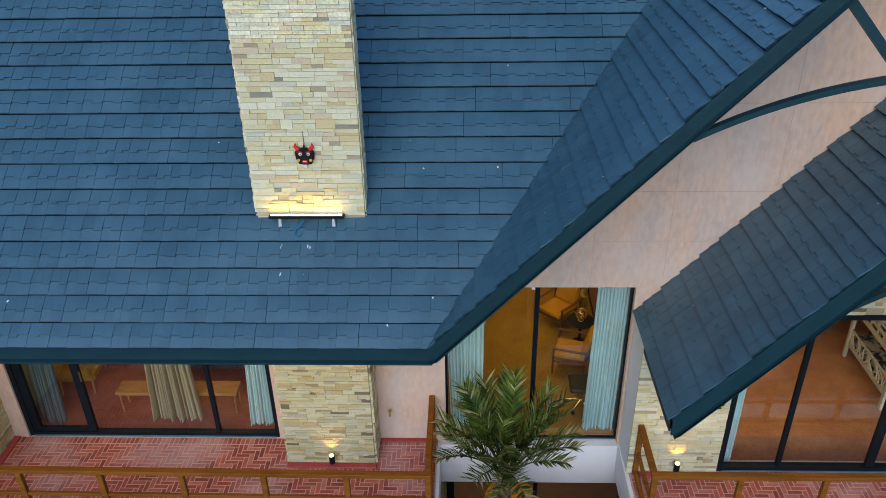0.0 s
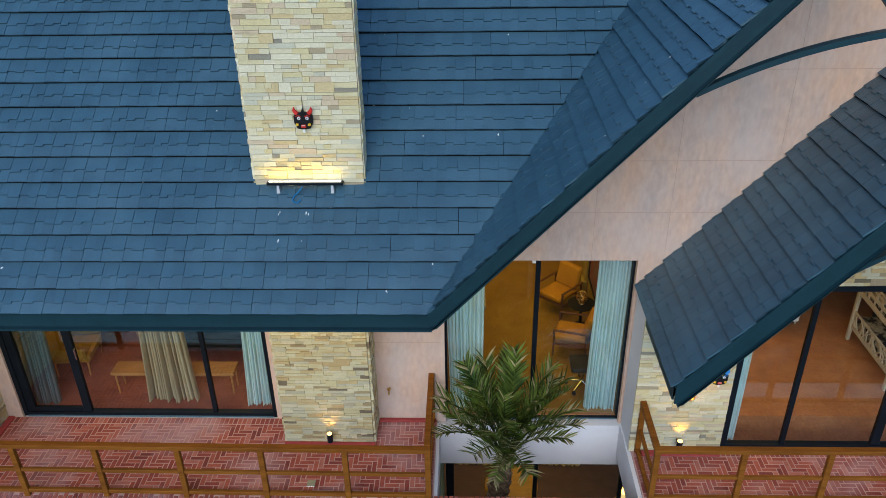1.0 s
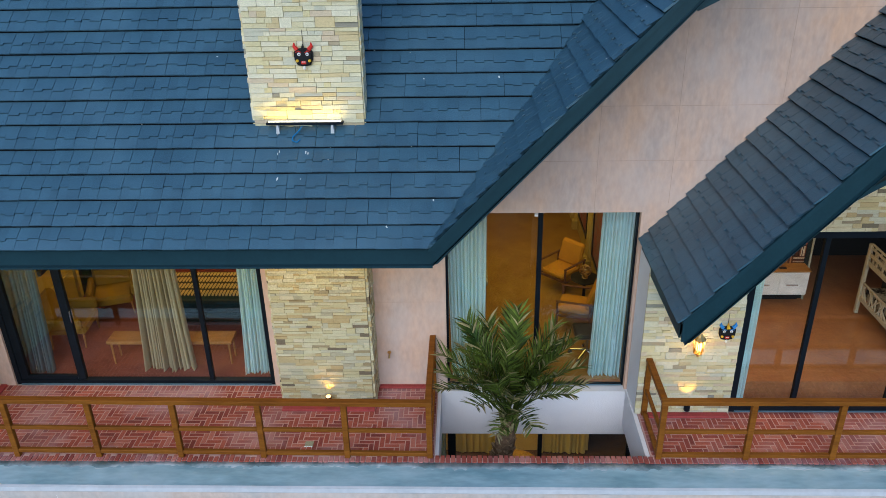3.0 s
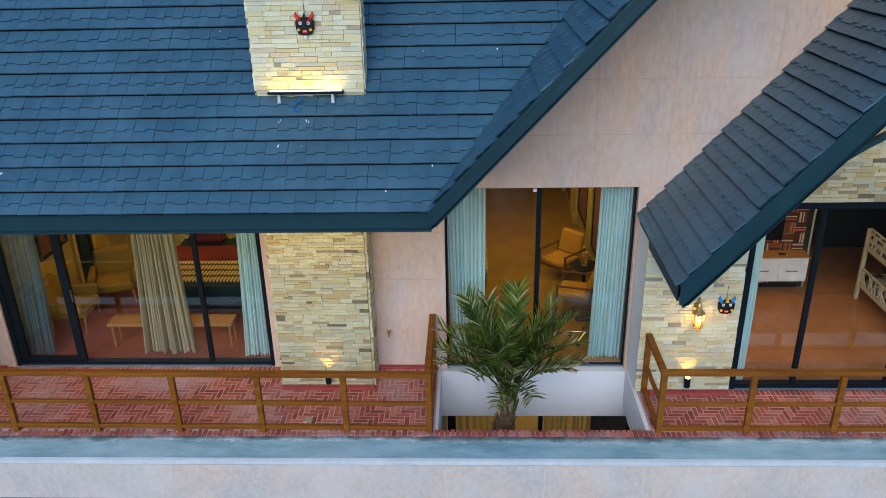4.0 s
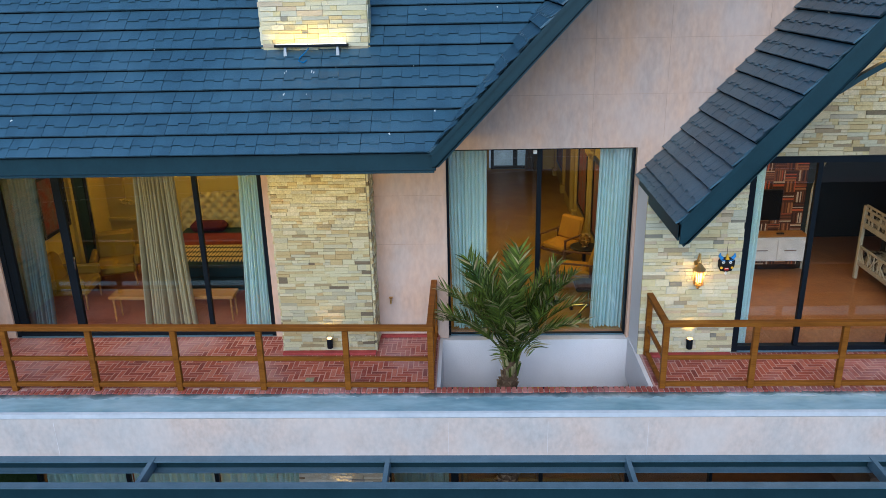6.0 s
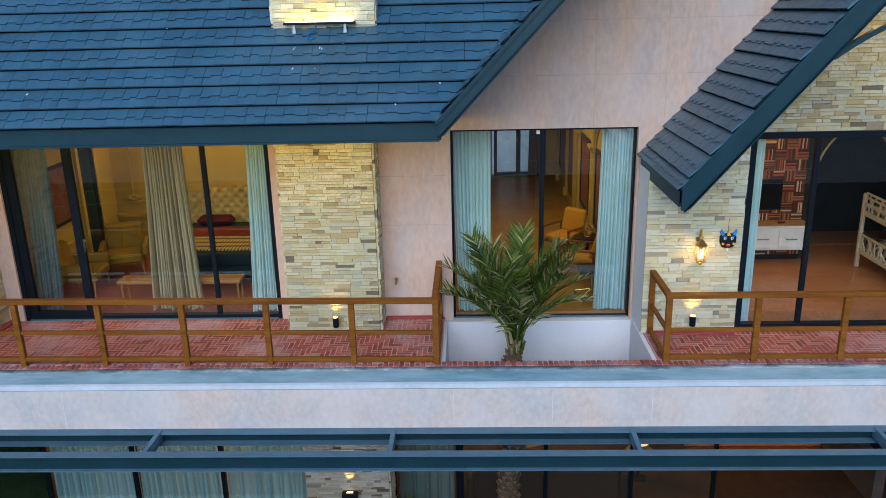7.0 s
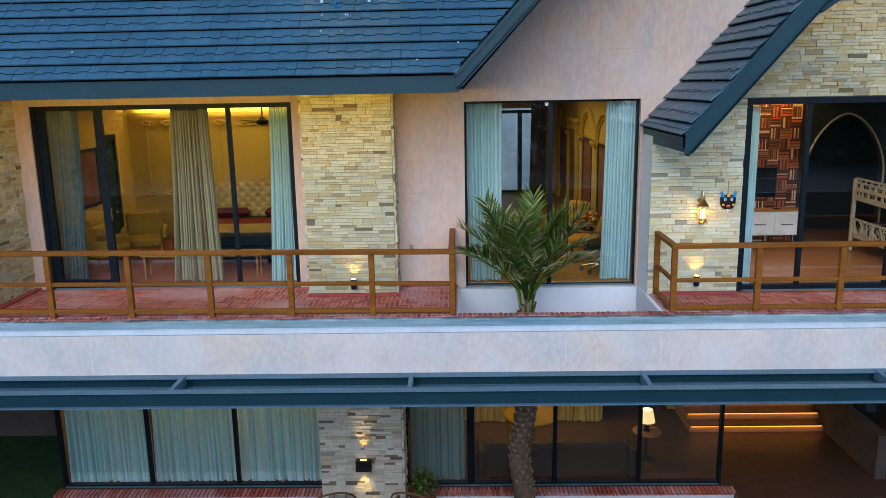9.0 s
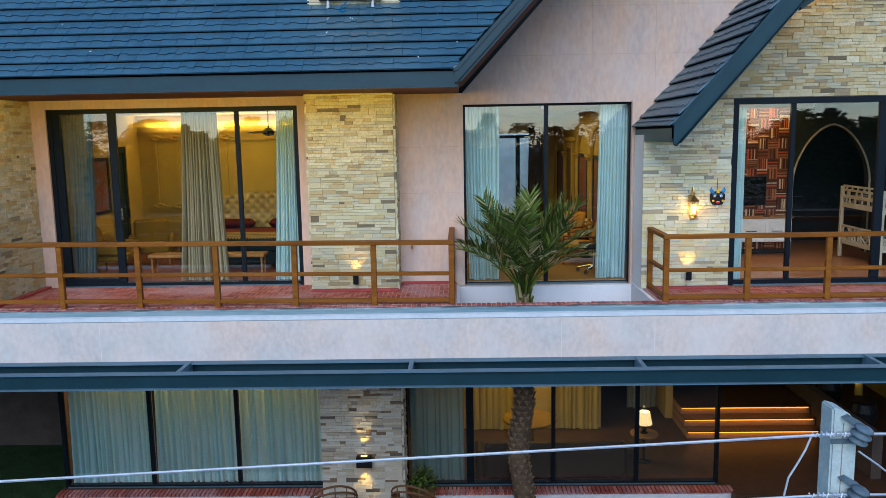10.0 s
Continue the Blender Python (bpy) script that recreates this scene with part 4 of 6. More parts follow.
# ---- painted masks: plain shapes ----
def mask(x, y, z, horn, label):
    k = thing("wall_mask", label, "mask", (x, y, z), "carved masks")
    k.scale = (0.88, 0.88, 0.88)
    outline = [(0, -0.17), (0.10, -0.15), (0.145, -0.06), (0.15, 0.05), (0.11, 0.10), (0, 0.12), (-0.11, 0.10), (-0.15, 0.05), (-0.145, -0.06), (-0.10, -0.15)]
    outline = [(x + 0.88 * a, z + 0.88 * b) for a, b in outline]
    bm = prism(outline, "y", y - 0.05, y)
    bmesh.ops.bevel(bm, geom=[e for e in bm.edges if all(v.co.y < y - 0.04 for v in e.verts)], offset=0.02, segments=2, affect="EDGES")
    part("face", bm, BLACK, k)
    for s in (-1, 1):
        part("horn", tube([(x + s * 0.08, y - 0.03, z + 0.08), (x + s * 0.12, y - 0.03, z + 0.13), (x + s * 0.115, y - 0.03, z + 0.175)], [0.032, 0.024, 0.006], 8), horn, k, "painted horn")
        part("cheek", lathe((x + s * 0.085, y - 0.06, z - 0.085), [(0.006, 0), (0.022, 0.01), (0.022, 0.03), (0.006, 0.04)], 10), YELLOW, k, "yellow painted disc")
        eye = part("eye", tube([(x + s * 0.056, y - 0.050, z + 0.022), (x + s * 0.056, y - 0.058, z + 0.022)], [0.024, 0.020], 14), WHITE, k, "white painted ring")
        part("pupil", tube([(x + s * 0.054, y - 0.057, z + 0.020), (x + s * 0.054, y - 0.062, z + 0.020)], 0.009, 10), BLACK, eye)
        part("brow", tube([(x + s * 0.022, y - 0.052, z + 0.042), (x + s * 0.060, y - 0.055, z + 0.066), (x + s * 0.100, y - 0.050, z + 0.046)], [0.005, 0.008, 0.004], 6), horn, k, "painted brow")
    mouth = part("mouth", box(x - 0.034, x + 0.034, y - 0.06, y - 0.048, z - 0.112, z - 0.068, chamfer=0.008), RED, k, "red painted mouth")
    part("tooth", box(x - 0.024, x + 0.024, y - 0.064, y - 0.0602, z - 0.084, z - 0.075), WHITE, mouth, "white painted teeth")
    part("crest", prism([(x - 0.03, z + 0.07), (x + 0.03, z + 0.07), (x, z + 0.16)], "y", y - 0.06, y - 0.01), YELLOW if horn is BLUE else BLACK, k)
    part("tassel", lathe((x, y - 0.03, z - 0.20), [(0.004, 0), (0.022, 0.02), (0.018, 0.05), (0.004, 0.06)], 8), WHITE, k)
    part("cord", box(x - 0.003, x + 0.003, y - 0.004, y, z + 0.10, z + 0.34), BLACK, k)
    return k


YELLOW = mat("yellow_paint", (0.70, 0.42, 0.03), rough=0.5)
RED = mat("red_paint", (0.50, 0.03, 0.02), rough=0.5)
BLUE = mat("blue_paint", (0.05, 0.22, 0.55), rough=0.5)
mask(-1.465, 0.94, 8.95, RED, "black and red painted horned mask on the chimney")
mask(4.114, 0.97, 5.04, BLUE, "black painted mask with blue horns beside the lantern")
tap = thing("garden_tap", "small brass tap on the pink wall", "tap", (-0.72, 1.660, 4.2))
part("pipe", tube([(-0.72, 1.662, 4.24), (-0.72, 1.56, 4.24), (-0.72, 1.53, 4.20)], 0.014, 8), BRASS, tap)
part("knob", lathe((-0.72, 1.565, 4.25), [(0.008, 0), (0.008, 0.03), (0.03, 0.035), (0.03, 0.045)], 10), BRASS, tap)
drain = thing("floor_drain", "square metal drain cover in the brick floor", "drain", (-1.78, 0.26, F))
part("cover", box(-1.84, -1.72, 0.20, 0.32, F - 0.006, F + 0.004, chamfer=0.002), CHROME, drain)

for label, x0, x1, y0, y1 in (("low red oxide skirting at the pier foot", -2.33, -0.92, 1.0, 1.10), ("low red oxide skirting at the stone wall foot", 3.14, 4.31, 0.86, 0.97), ("low red oxide skirting along the stone side wall", -7.0, -6.90, 0.02, 1.64), ("low red oxide skirting at the pink wall foot", -0.90, 0.0, 1.58, 1.656)):
    solo("skirting", box(x0, x1, y0, y1, F - 0.002, F + 0.035, chamfer=0.006), SKIRT, label, "skirting", kind="structure")

# ---- fence post and wires near the path ----
post = thing("fence_post", "pale concrete post carrying fence wires", "post", (2.15, -6.95, -0.42))
bm = prism([(2.195, 4.49), (2.195, -0.42), (2.335, -0.42), (2.335, 4.37), (2.33, 4.40), (2.315, 4.43), (2.285, 4.46), (2.24, 4.482)], "y", -6.99, -6.84)
bmesh.ops.bevel(bm, geom=bm.edges[:], offset=0.010, segments=2, affect="EDGES")
part("shaft", bm, CONCRETE, post)
part("groove", box(2.255, 2.259, -6.9925, -6.988, -0.4, 4.40), STONE_BED, post)
for z in (4.357, 3.995):
    axis = Vector((0.30, -0.25, 1)).normalized()
    foot = Vector((2.31, -7.04, z - 0.055))
    profile = [(0.020, 0.0), (0.050, 0.012), (0.054, 0.020), (0.030, 0.032), (0.030, 0.040), (0.056, 0.052), (0.058, 0.062), (0.030, 0.074), (0.030, 0.082), (0.052, 0.094), (0.048, 0.106), (0.016, 0.116)]
    part("insulator", tube([foot + axis * h for _, h in profile], [r for r, _ in profile], 18), INSULATOR, post, "grey ribbed insulator", smooth=True)
    part("bracket", prism([(2.24, z + 0.085), (2.275, z + 0.10), (2.35, z + 0.055), (2.32, z + 0.035)], "y", -7.03, -6.985), INSULATOR, post)
    part("clamp", box(2.19, 2.34, -7.0, -6.992, z - 0.075, z - 0.045, chamfer=0.003), INSULATOR, post, "dark steel band")
    part("tie", tube([(2.06 + i * 0.008, -7.045 + 0.013 * math.sin(i * 1.9), z + 0.013 * math.cos(i * 1.9)) for i in range(26)], 0.005, 6), WIRE, post)
part("stay", tube([(2.06, -7.04, 4.355), (2.03, -7.04, 4.27), (1.99, -7.04, 4.19), (1.94, -7.04, 4.10), (1.92, -7.04, 3.99)], 0.006, 6), WIRE, post)
part("stay", tube([(2.33, -7.03, 4.25), (2.44, -7.02, 4.17), (2.58, -7.0, 4.06), (2.75, -7.0, 3.95)], 0.006, 6), WIRE, post)
for z in (4.357, 3.995):
    w = thing("fence_wire", "taut pale galvanised fence wire", "wire", (2.2, -7.04, z), "fence wires")
    part("strand", tube([(-12, -7.04, z - 0.72)] + [(x, -7.04, z - (2.2 - x) * 0.051) for x in (-8, -4, 0, 2.2)] + [(9, -7.04, z - 0.02)], 0.0085, 6), WIRE, w)

# no fitting is seen here; strip and lamp are added for the warm glow
strip = thing("added_eaves_strip", "unseen warm strip added for the glow under the eaves", "lamp", (-3.5, -0.2, 6.745))
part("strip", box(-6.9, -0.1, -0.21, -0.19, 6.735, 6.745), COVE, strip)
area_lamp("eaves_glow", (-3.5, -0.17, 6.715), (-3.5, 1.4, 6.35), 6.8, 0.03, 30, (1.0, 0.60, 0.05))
x, y = 5.3, 0.55
z = rr_z(x) - 0.26
d = thing("recessed_downlight", "small round warm downlight under the low gable", "lamp", (x, y, z), "eaves downlights")
part("bezel", lathe((x, y, z - 0.012), [(0.05, 0), (0.055, 0.004), (0.055, 0.03), (0.04, 0.03)], 16), WHITE, d)
part("lens", lathe((x, y, z - 0.016), [(0.036, 0), (0.038, 0.002), (0.038, 0.0035)], 16), LIT, d, "glowing warm lens")
spot_lamp("downlight_beam", (x, y, z - 0.03), (x, y + 0.1, 0), 14, 150)

# ---- bedroom behind the sliding window ----
def bench(x0, x1, y0, y1):
    b = thing("bench", "low oak bench with slim legs at the bed end", "bench", ((x0 + x1) / 2, (y0 + y1) / 2, F))
    part("seat", box(x0, x1, y0, y1, F + 0.40, F + 0.46, chamfer=0.01), OAK, b)
    for x in (x0 + 0.06, x1 - 0.06):
        for y in (y0 + 0.05, y1 - 0.05):
            part("leg", tube([(x, y, F), (x, y, F + 0.41)], [0.014, 0.02], 8), OAK, b)
    return b


bench(-5.46, -3.38, 2.22, 2.56)

PLAID, nt, p = nodes_of("black_cream_plaid")
co = nt.nodes.new("ShaderNodeTexCoord")
bands = []
for axis, scale in (("X", 5.0), ("Y", 1.3)):
    w = nt.nodes.new("ShaderNodeTexWave")
    w.bands_direction = axis
    w.inputs["Scale"].default_value, w.inputs["Distortion"].default_value, w.inputs["Detail"].default_value = scale, 1.2, 3
    nt.links.new(co.outputs["Object"], w.inputs["Vector"])
    bands.append(w)
mul = nt.nodes.new("ShaderNodeMath")
mul.operation = "MULTIPLY"
ramp = nt.nodes.new("ShaderNodeValToRGB")
ramp.color_ramp.elements[0].position, ramp.color_ramp.elements[0].color = 0.07, (0.012, 0.011, 0.010, 1)
ramp.color_ramp.elements[1].position, ramp.color_ramp.elements[1].color = 0.13, (0.42, 0.30, 0.12, 1)
nt.links.new(bands[0].outputs["Fac"], mul.inputs[0])
nt.links.new(bands[1].outputs["Fac"], mul.inputs[1])
nt.links.new(mul.outputs[0], ramp.inputs[0])
nt.links.new(ramp.outputs[0], p.inputs["Base Color"])
p.inputs["Roughness"].default_value = 0.9
MAROON = mat("maroon_cloth", (0.07, 0.010, 0.016), rough=0.9, fine=120)
bed = thing("bed", "made bed with a tufted cream headboard", "bed", (-4.25, 4.5, F))
bm = bmesh.new()
nx, nz = 80, 44
rows = []
for j in range(nz + 1):
    row = []
    for i in range(nx + 1):
        x = -5.25 + 2.35 * i / nx
        s = (x + 4.075) / 1.175
        top_z = 4.93 - 0.17 * abs(s) ** 2.2 - (0.12 if abs(s) > 0.98 else 0)
        z = F + 0.3 + (top_z - F - 0.3) * j / nz
        u, v = x * 4.6, z * 4.6
        tuft = min(math.hypot((u - round(u)), (v - round(v))), math.hypot(u - math.floor(u) - 0.5, v - math.floor(v) - 0.5))
        row.append(bm.verts.new((x, 5.66 - 0.085 * min(1, tuft * 2.6) ** 0.6, z)))
    rows.append(row)
for a, b in zip(rows, rows[1:]):
    for i in range(nx):
        bm.faces.new((a[i], a[i + 1], b[i + 1], b[i]))
part("headboard", bm, TUFT, bed, "cream deep-buttoned headboard", smooth=True)
part("headboard_back", box(-5.25, -2.9, 5.67, 5.76, F, 4.62), TUFT, bed)
part("base", box(-5.2, -2.95, 3.35, 5.6, F + 0.08, F + 0.32, chamfer=0.02), TEAL_CLOTH, bed, "dark teal bed base")
part("mattress", box(-5.2, -2.95, 3.35, 5.6, F + 0.325, F + 0.56, chamfer=0.04), TEAL_CLOTH, bed)
part("blanket", box(-5.22, -2.93, 4.46, 5.2, F + 0.3, F + 0.575, chamfer=0.03), RED_CLOTH, bed, "folded dark red blanket")
part("throw", box(-5.23, -2.92, 3.55, 4.45, F + 0.3, F + 0.585, chamfer=0.03), PLAID, bed, "black and cream patterned throw")
for x in (-4.62, -3.55):
    bm = box(x - 0.38, x + 0.36, 5.20, 5.52, F + 0.57, F + 0.76, chamfer=0.08)
    part("pillow", bm, MAROON, bed, "dark maroon pillow")
bed.location.x -= 0.10


def armchair(x, y, turn, label, material):
    a = thing("armchair", label, "armchair", (0, 0, 0), "armchairs")
    part("seat", box(-0.34, 0.34, -0.34, 0.32, 0.26, 0.44, chamfer=0.04), material, a)
    bm = box(-0.34, 0.34, 0.22, 0.38, 0.40, 0.88, chamfer=0.05)
    for v in bm.verts:
        v.co.y += 0.25 * (v.co.z - 0.4)
    part("backrest", bm, material, a)
    for s in (-1, 1):
        part("arm", box(s * 0.38 - 0.05, s * 0.38 + 0.05, -0.32, 0.34, 0.40, 0.60, chamfer=0.03), material, a)
        for yy in (-0.28, 0.28):
            part("leg", tube([(s * 0.33, yy, 0), (s * 0.30, yy, 0.28)], [0.014, 0.022], 8), OAK, a)
    a.matrix_basis = pose(x, y, F, 0, 0, turn)
    return a


armchair(-6.10, 4.05, 20, "mustard upholstered armchair by the bedroom wall", MUSTARD)
armchair(-6.42, 3.05, 95, "mustard upholstered armchair beside the painting", MUSTARD)


def picture(name, label, axis_x, y0, y1, z0, z1, face, art):
    """A framed painting on a wall that looks along face (+1 or -1) in x."""
    p = thing(name, label, "painting", (axis_x, y0, z0))
    t = 0.05 * face
    xa, xb = sorted((axis_x, axis_x + t))
    part("frame", boxes((xa, xb, y0, y0 + 0.06, z0, z1), (xa, xb, y1 - 0.06, y1, z0, z1), (xa, xb, y0 + 0.06, y1 - 0.06, z0, z0 + 0.06), (xa, xb, y0 + 0.06, y1 - 0.06, z1 - 0.06, z1)), BLACK, p)
    xa, xb = sorted((axis_x, axis_x + 0.6 * t))
    part("canvas", box(xa, xb, y0 + 0.06, y1 - 0.06, z0 + 0.06, z1 - 0.06), art, p)
    return p


ART_RED = mat("abstract_red_canvas", (0.20, 0.035, 0.02), (0.12, 0.10, 0.085), 0.7, scale=5, fine=20, grain=0.4)
ART_BROWN = mat("abstract_brown_canvas", (0.10, 0.05, 0.03), (0.26, 0.07, 0.04), 0.7, scale=5, fine=20, grain=0.4)
picture("painting", "dark framed abstract red and grey painting", -7.035, 3.4, 4.35, 4.65, 5.75, 1, ART_RED)
mould = thing("wall_moulding", "cream plaster wall panels with ornaments", "moulding", (-4, 6.0, F), kind="structure")
for x0, x1 in ((-6.68, -6.14), (-5.10, -3.95), (-3.1, -0.8)):
    for z0, z1 in ((F + 0.10, 4.08), (4.50, 6.10)):
        part("panel_moulding", boxes((x0, x1, 5.965, 6.0, z0, z0 + 0.05), (x0, x1, 5.965, 6.0, z1 - 0.05, z1), (x0, x0 + 0.05, 5.965, 6.0, z0 + 0.05, z1 - 0.05), (x1 - 0.05, x1, 5.965, 6.0, z0 + 0.05, z1 - 0.05)), WALL_CREAM, mould)
    for x in (x0 + 0.05, x1 - 0.05):
        for z in (6.12, 4.62):
            bm = bmesh.new()
            for k in range(7):
                a = k * 0.8
                tube([(x + 0.16 * math.cos(a), 5.96, z + 0.07 * math.sin(a)), (x + 0.09 * math.cos(a + 0.7), 5.945, z + 0.04 * math.sin(a + 0.7)), (x + 0.05 * math.cos(a + 1.6), 5.96, z)], [0.016, 0.03, 0.012], 6, bm)
            part("ornament", bm, WALL_CREAM, mould)
part("dado_rail", boxes((-7.04, -0.5, 5.94, 6.0, 4.20, 4.27), (-7.04, -6.98, 1.85, 4.3, 4.20, 4.27)), WALL_CREAM, mould)
part("cornice", boxes((-7.04, -0.5, 5.80, 6.0, 6.36, 6.40), (-7.04, -0.5, 5.80, 5.83, 6.40, 6.46)), WALL_CREAM, mould)
strip = thing("cove_light", "warm LED strip along the bedroom cornice", "lamp", (-4, 5.9, 6.41))
part("strip", box(-6.95, -0.6, 5.88, 5.90, 6.41, 6.43), COVE, strip)
fan = thing("ceiling_fan", "dark three-bladed ceiling fan at rest", "fan", (-3.7, 4.3, 6.62))
part("rod", tube([(-3.7, 4.3, 6.62), (-3.7, 4.3, 6.28)], 0.015, 8), BLACK, fan)
part("motor", lathe((-3.7, 4.3, 6.12), [(0.03, 0), (0.11, 0.03), (0.12, 0.10), (0.05, 0.16)], 16), BLACK, fan)
for k in range(3):
    a = 0.3 + k * math.tau / 3
    d, n = Vector((math.cos(a), math.sin(a), 0)), Vector((-math.sin(a), math.cos(a), 0.15))
    bm = bmesh.new()
    o = Vector((-3.7, 4.3, 6.19))
    v = [bm.verts.new(o + d * r + n * w + Vector((0, 0, h))) for h in (0, 0.012) for r, w in ((0.1, -0.05), (0.65, -0.075), (0.65, 0.075), (0.1, 0.05))]
    for q in ((0, 1, 2, 3), (7, 6, 5, 4), (0, 4, 5, 1), (1, 5, 6, 2), (2, 6, 7, 3), (3, 7, 4, 0)):
        bm.faces.new([v[i] for i in q])
    part("blade", bm, BLACK, fan)

# ---- gallery behind the gable window ----
AMBER_CLOTH = mat("amber_upholstery", (0.44, 0.20, 0.008), (0.34, 0.15, 0.006), 0.85, fine=150)


def lounge_chair(x, y, turn, label):
    """An open timber frame with slab arms that carries two square cushions."""
    c = thing("lounge_chair", label, "armchair", (0, 0, 0), "gallery chairs")
    part("seat_cushion", box(-0.30, 0.30, -0.36, 0.30, 0.33, 0.45, chamfer=0.035), AMBER_CLOTH, c)
    bm = box(-0.30, 0.30, 0.18, 0.31, 0.44, 0.92, chamfer=0.04)
    for v in bm.verts:
        v.co.y += 0.32 * (v.co.z - 0.44)
    part("back_cushion", bm, AMBER_CLOTH, c)
    for q in (-1, 1):
        part("arm", box(q * 0.36 - 0.028, q * 0.36 + 0.028, -0.38, 0.36, 0.585, 0.615, chamfer=0.008), WALNUT, c)
        part("leg", box(q * 0.36 - 0.02, q * 0.36 + 0.02, -0.37, -0.33, 0, 0.584, chamfer=0.005), WALNUT, c)
        part("leg", box(q * 0.36 - 0.02, q * 0.36 + 0.02, 0.29, 0.33, 0, 0.584, chamfer=0.005), WALNUT, c)
        part("side_rail", box(q * 0.36 - 0.015, q * 0.36 + 0.015, -0.328, 0.288, 0.27, 0.31, chamfer=0.004), WALNUT, c)
    part("front_rail", box(-0.338, 0.338, -0.365, -0.335, 0.27, 0.325, chamfer=0.004), WALNUT, c)
    part("back_rail", box(-0.338, 0.338, 0.295, 0.325, 0.27, 0.325, chamfer=0.004), WALNUT, c)
    c.matrix_basis = pose(x, y, F, 0, 0, turn) @ Matrix.Diagonal((0.86, 0.86, 0.9, 1))
    return c


WALNUT = mat("walnut_frame", (0.13, 0.055, 0.022), rough=0.45, stretch=(1, 6, 6))
lounge_chair(2.42, 3.60, -106, "mustard cushioned timber lounge chair near the window")
lounge_chair(2.31, 4.98, -45, "mustard cushioned timber lounge chair by the side table")
tbl = thing("side_table", "round black side table between the armchairs", "table", (2.64, 4.28, F))
part("top", lathe((2.64, 4.28, F + 0.50), [(0.25, 0), (0.26, 0.01), (0.26, 0.025), (0.25, 0.03)], 24), BLACK, tbl)
part("stem", lathe((2.64, 4.28, F), [(0.16, 0), (0.15, 0.02), (0.03, 0.04), (0.03, 0.5)], 16), BLACK, tbl)
orb = thing("ornament", "open gold wire ball on a small stand", "ornament", (2.64, 4.28, F + 0.53))
part("stand", lathe((2.64, 4.28, F + 0.53), [(0.06, 0), (0.055, 0.012), (0.02, 0.025), (0.03, 0.05)], 14), BRASS, orb)
bm = bmesh.new()
for k in range(7):
    turn_to = Euler((0.9 * k, 1.7 * k, 0.5 * k)).to_matrix()
    o = Vector((2.64, 4.28, F + 0.67))
    tube([o + turn_to @ Vector((0.105 * math.cos(q * math.tau / 18), 0.105 * math.sin(q * math.tau / 18), 0)) for q in range(19)], 0.010, 6, bm)
part("wire_ball", bm, BRASS, orb)

chair = thing("office_chair", "black office chair on chrome castors", "chair", (2.45, 2.5, F))
part("seat", box(2.22, 2.68, 2.27, 2.72, F + 0.44, F + 0.53, chamfer=0.03), BLACK, chair)
part("backrest", box(2.60, 2.68, 2.28, 2.71, F + 0.55, F + 1.02, chamfer=0.025), BLACK, chair)
part("column", tube([(2.45, 2.5, F + 0.10), (2.45, 2.5, F + 0.44)], 0.025, 10), CHROME, chair)
for k in range(5):
    a = k * math.tau / 5 + 0.3
    e = Vector((2.45 + 0.27 * math.cos(a), 2.5 + 0.27 * math.sin(a), F + 0.075))
    leg = part("leg", tube([(2.45, 2.5, F + 0.13), e], [0.022, 0.016], 8), CHROME, chair)
    part("castor", tube([e + Vector((0, -0.02, -0.04)), e + Vector((0, 0.02, -0.04))], 0.034, 10), BLACK, leg, "black castor")

XW = 2.95
for i, (y, art) in enumerate(((4.72, ART_RED), (6.72, ART_RED), (10.75, ART_BROWN))):
    a = thing("wall_arch", "ochre plaster arch moulding on slim half columns", "moulding", (XW, y, F), "gallery arches", "structure")
    half = [(0.90 * (1 - (t / 9) ** 1.7), 5.62 + 0.60 * (1 - (1 - t / 9) ** 1.7)) for t in range(10)]
    arc = [(XW - 0.02, y - w, z) for w, z in half] + [(XW - 0.02, y + w, z) for w, z in half[-2::-1]]
    part("moulding", tube(arc, 0.045, 8), GALLERY_WALL, a)
    part("inner_moulding", tube([(x, y + (v - y) * 0.88, z - 0.10) for x, v, z in arc], 0.022, 6), GALLERY_WALL, a)
    for q in (-1, 1):
        yc = y + q * 0.90
        part("half_column", tube([(XW - 0.01, yc, F), (XW - 0.01, yc, 5.50)], 0.065, 12), GALLERY_WALL, a)
        part("capital", box(XW - 0.13, XW - 0.002, yc - 0.095, yc + 0.095, 5.54, 5.61, chamfer=0.012), GALLERY_WALL, a)
        part("necking", box(XW - 0.10, XW - 0.002, yc - 0.08, yc + 0.08, 5.49, 5.535, chamfer=0.01), GALLERY_WALL, a)
        part("plinth", box(XW - 0.12, XW - 0.002, yc - 0.09, yc + 0.09, F, F + 0.22, chamfer=0.01), GALLERY_WALL, a)
    picture("painting", "tall dark red framed painting in an arch" if art is ART_RED else "tall dark brown framed painting in an arch", XW, y - 0.64, y + 0.60, 4.06, 5.60, -1, art)
pil = thing("pilaster", "flat recessed ochre pilaster between the arches", "pilaster", (XW, 8.65, F), kind="structure")
part("shaft", box(XW - 0.09, XW - 0.002, 8.16, 9.14, F, 5.86, chamfer=0.01), GALLERY_WALL, pil)
part("recess", box(XW - 0.094, XW - 0.091, 8.30, 9.0, F + 0.3, 5.70), mat("umber_wall_panel", (0.16, 0.10, 0.045), rough=0.8), pil, "brown inset panel")
part("capital", box(XW - 0.14, XW - 0.002, 8.08, 9.22, 5.87, 5.98, chamfer=0.015), GALLERY_WALL, pil)
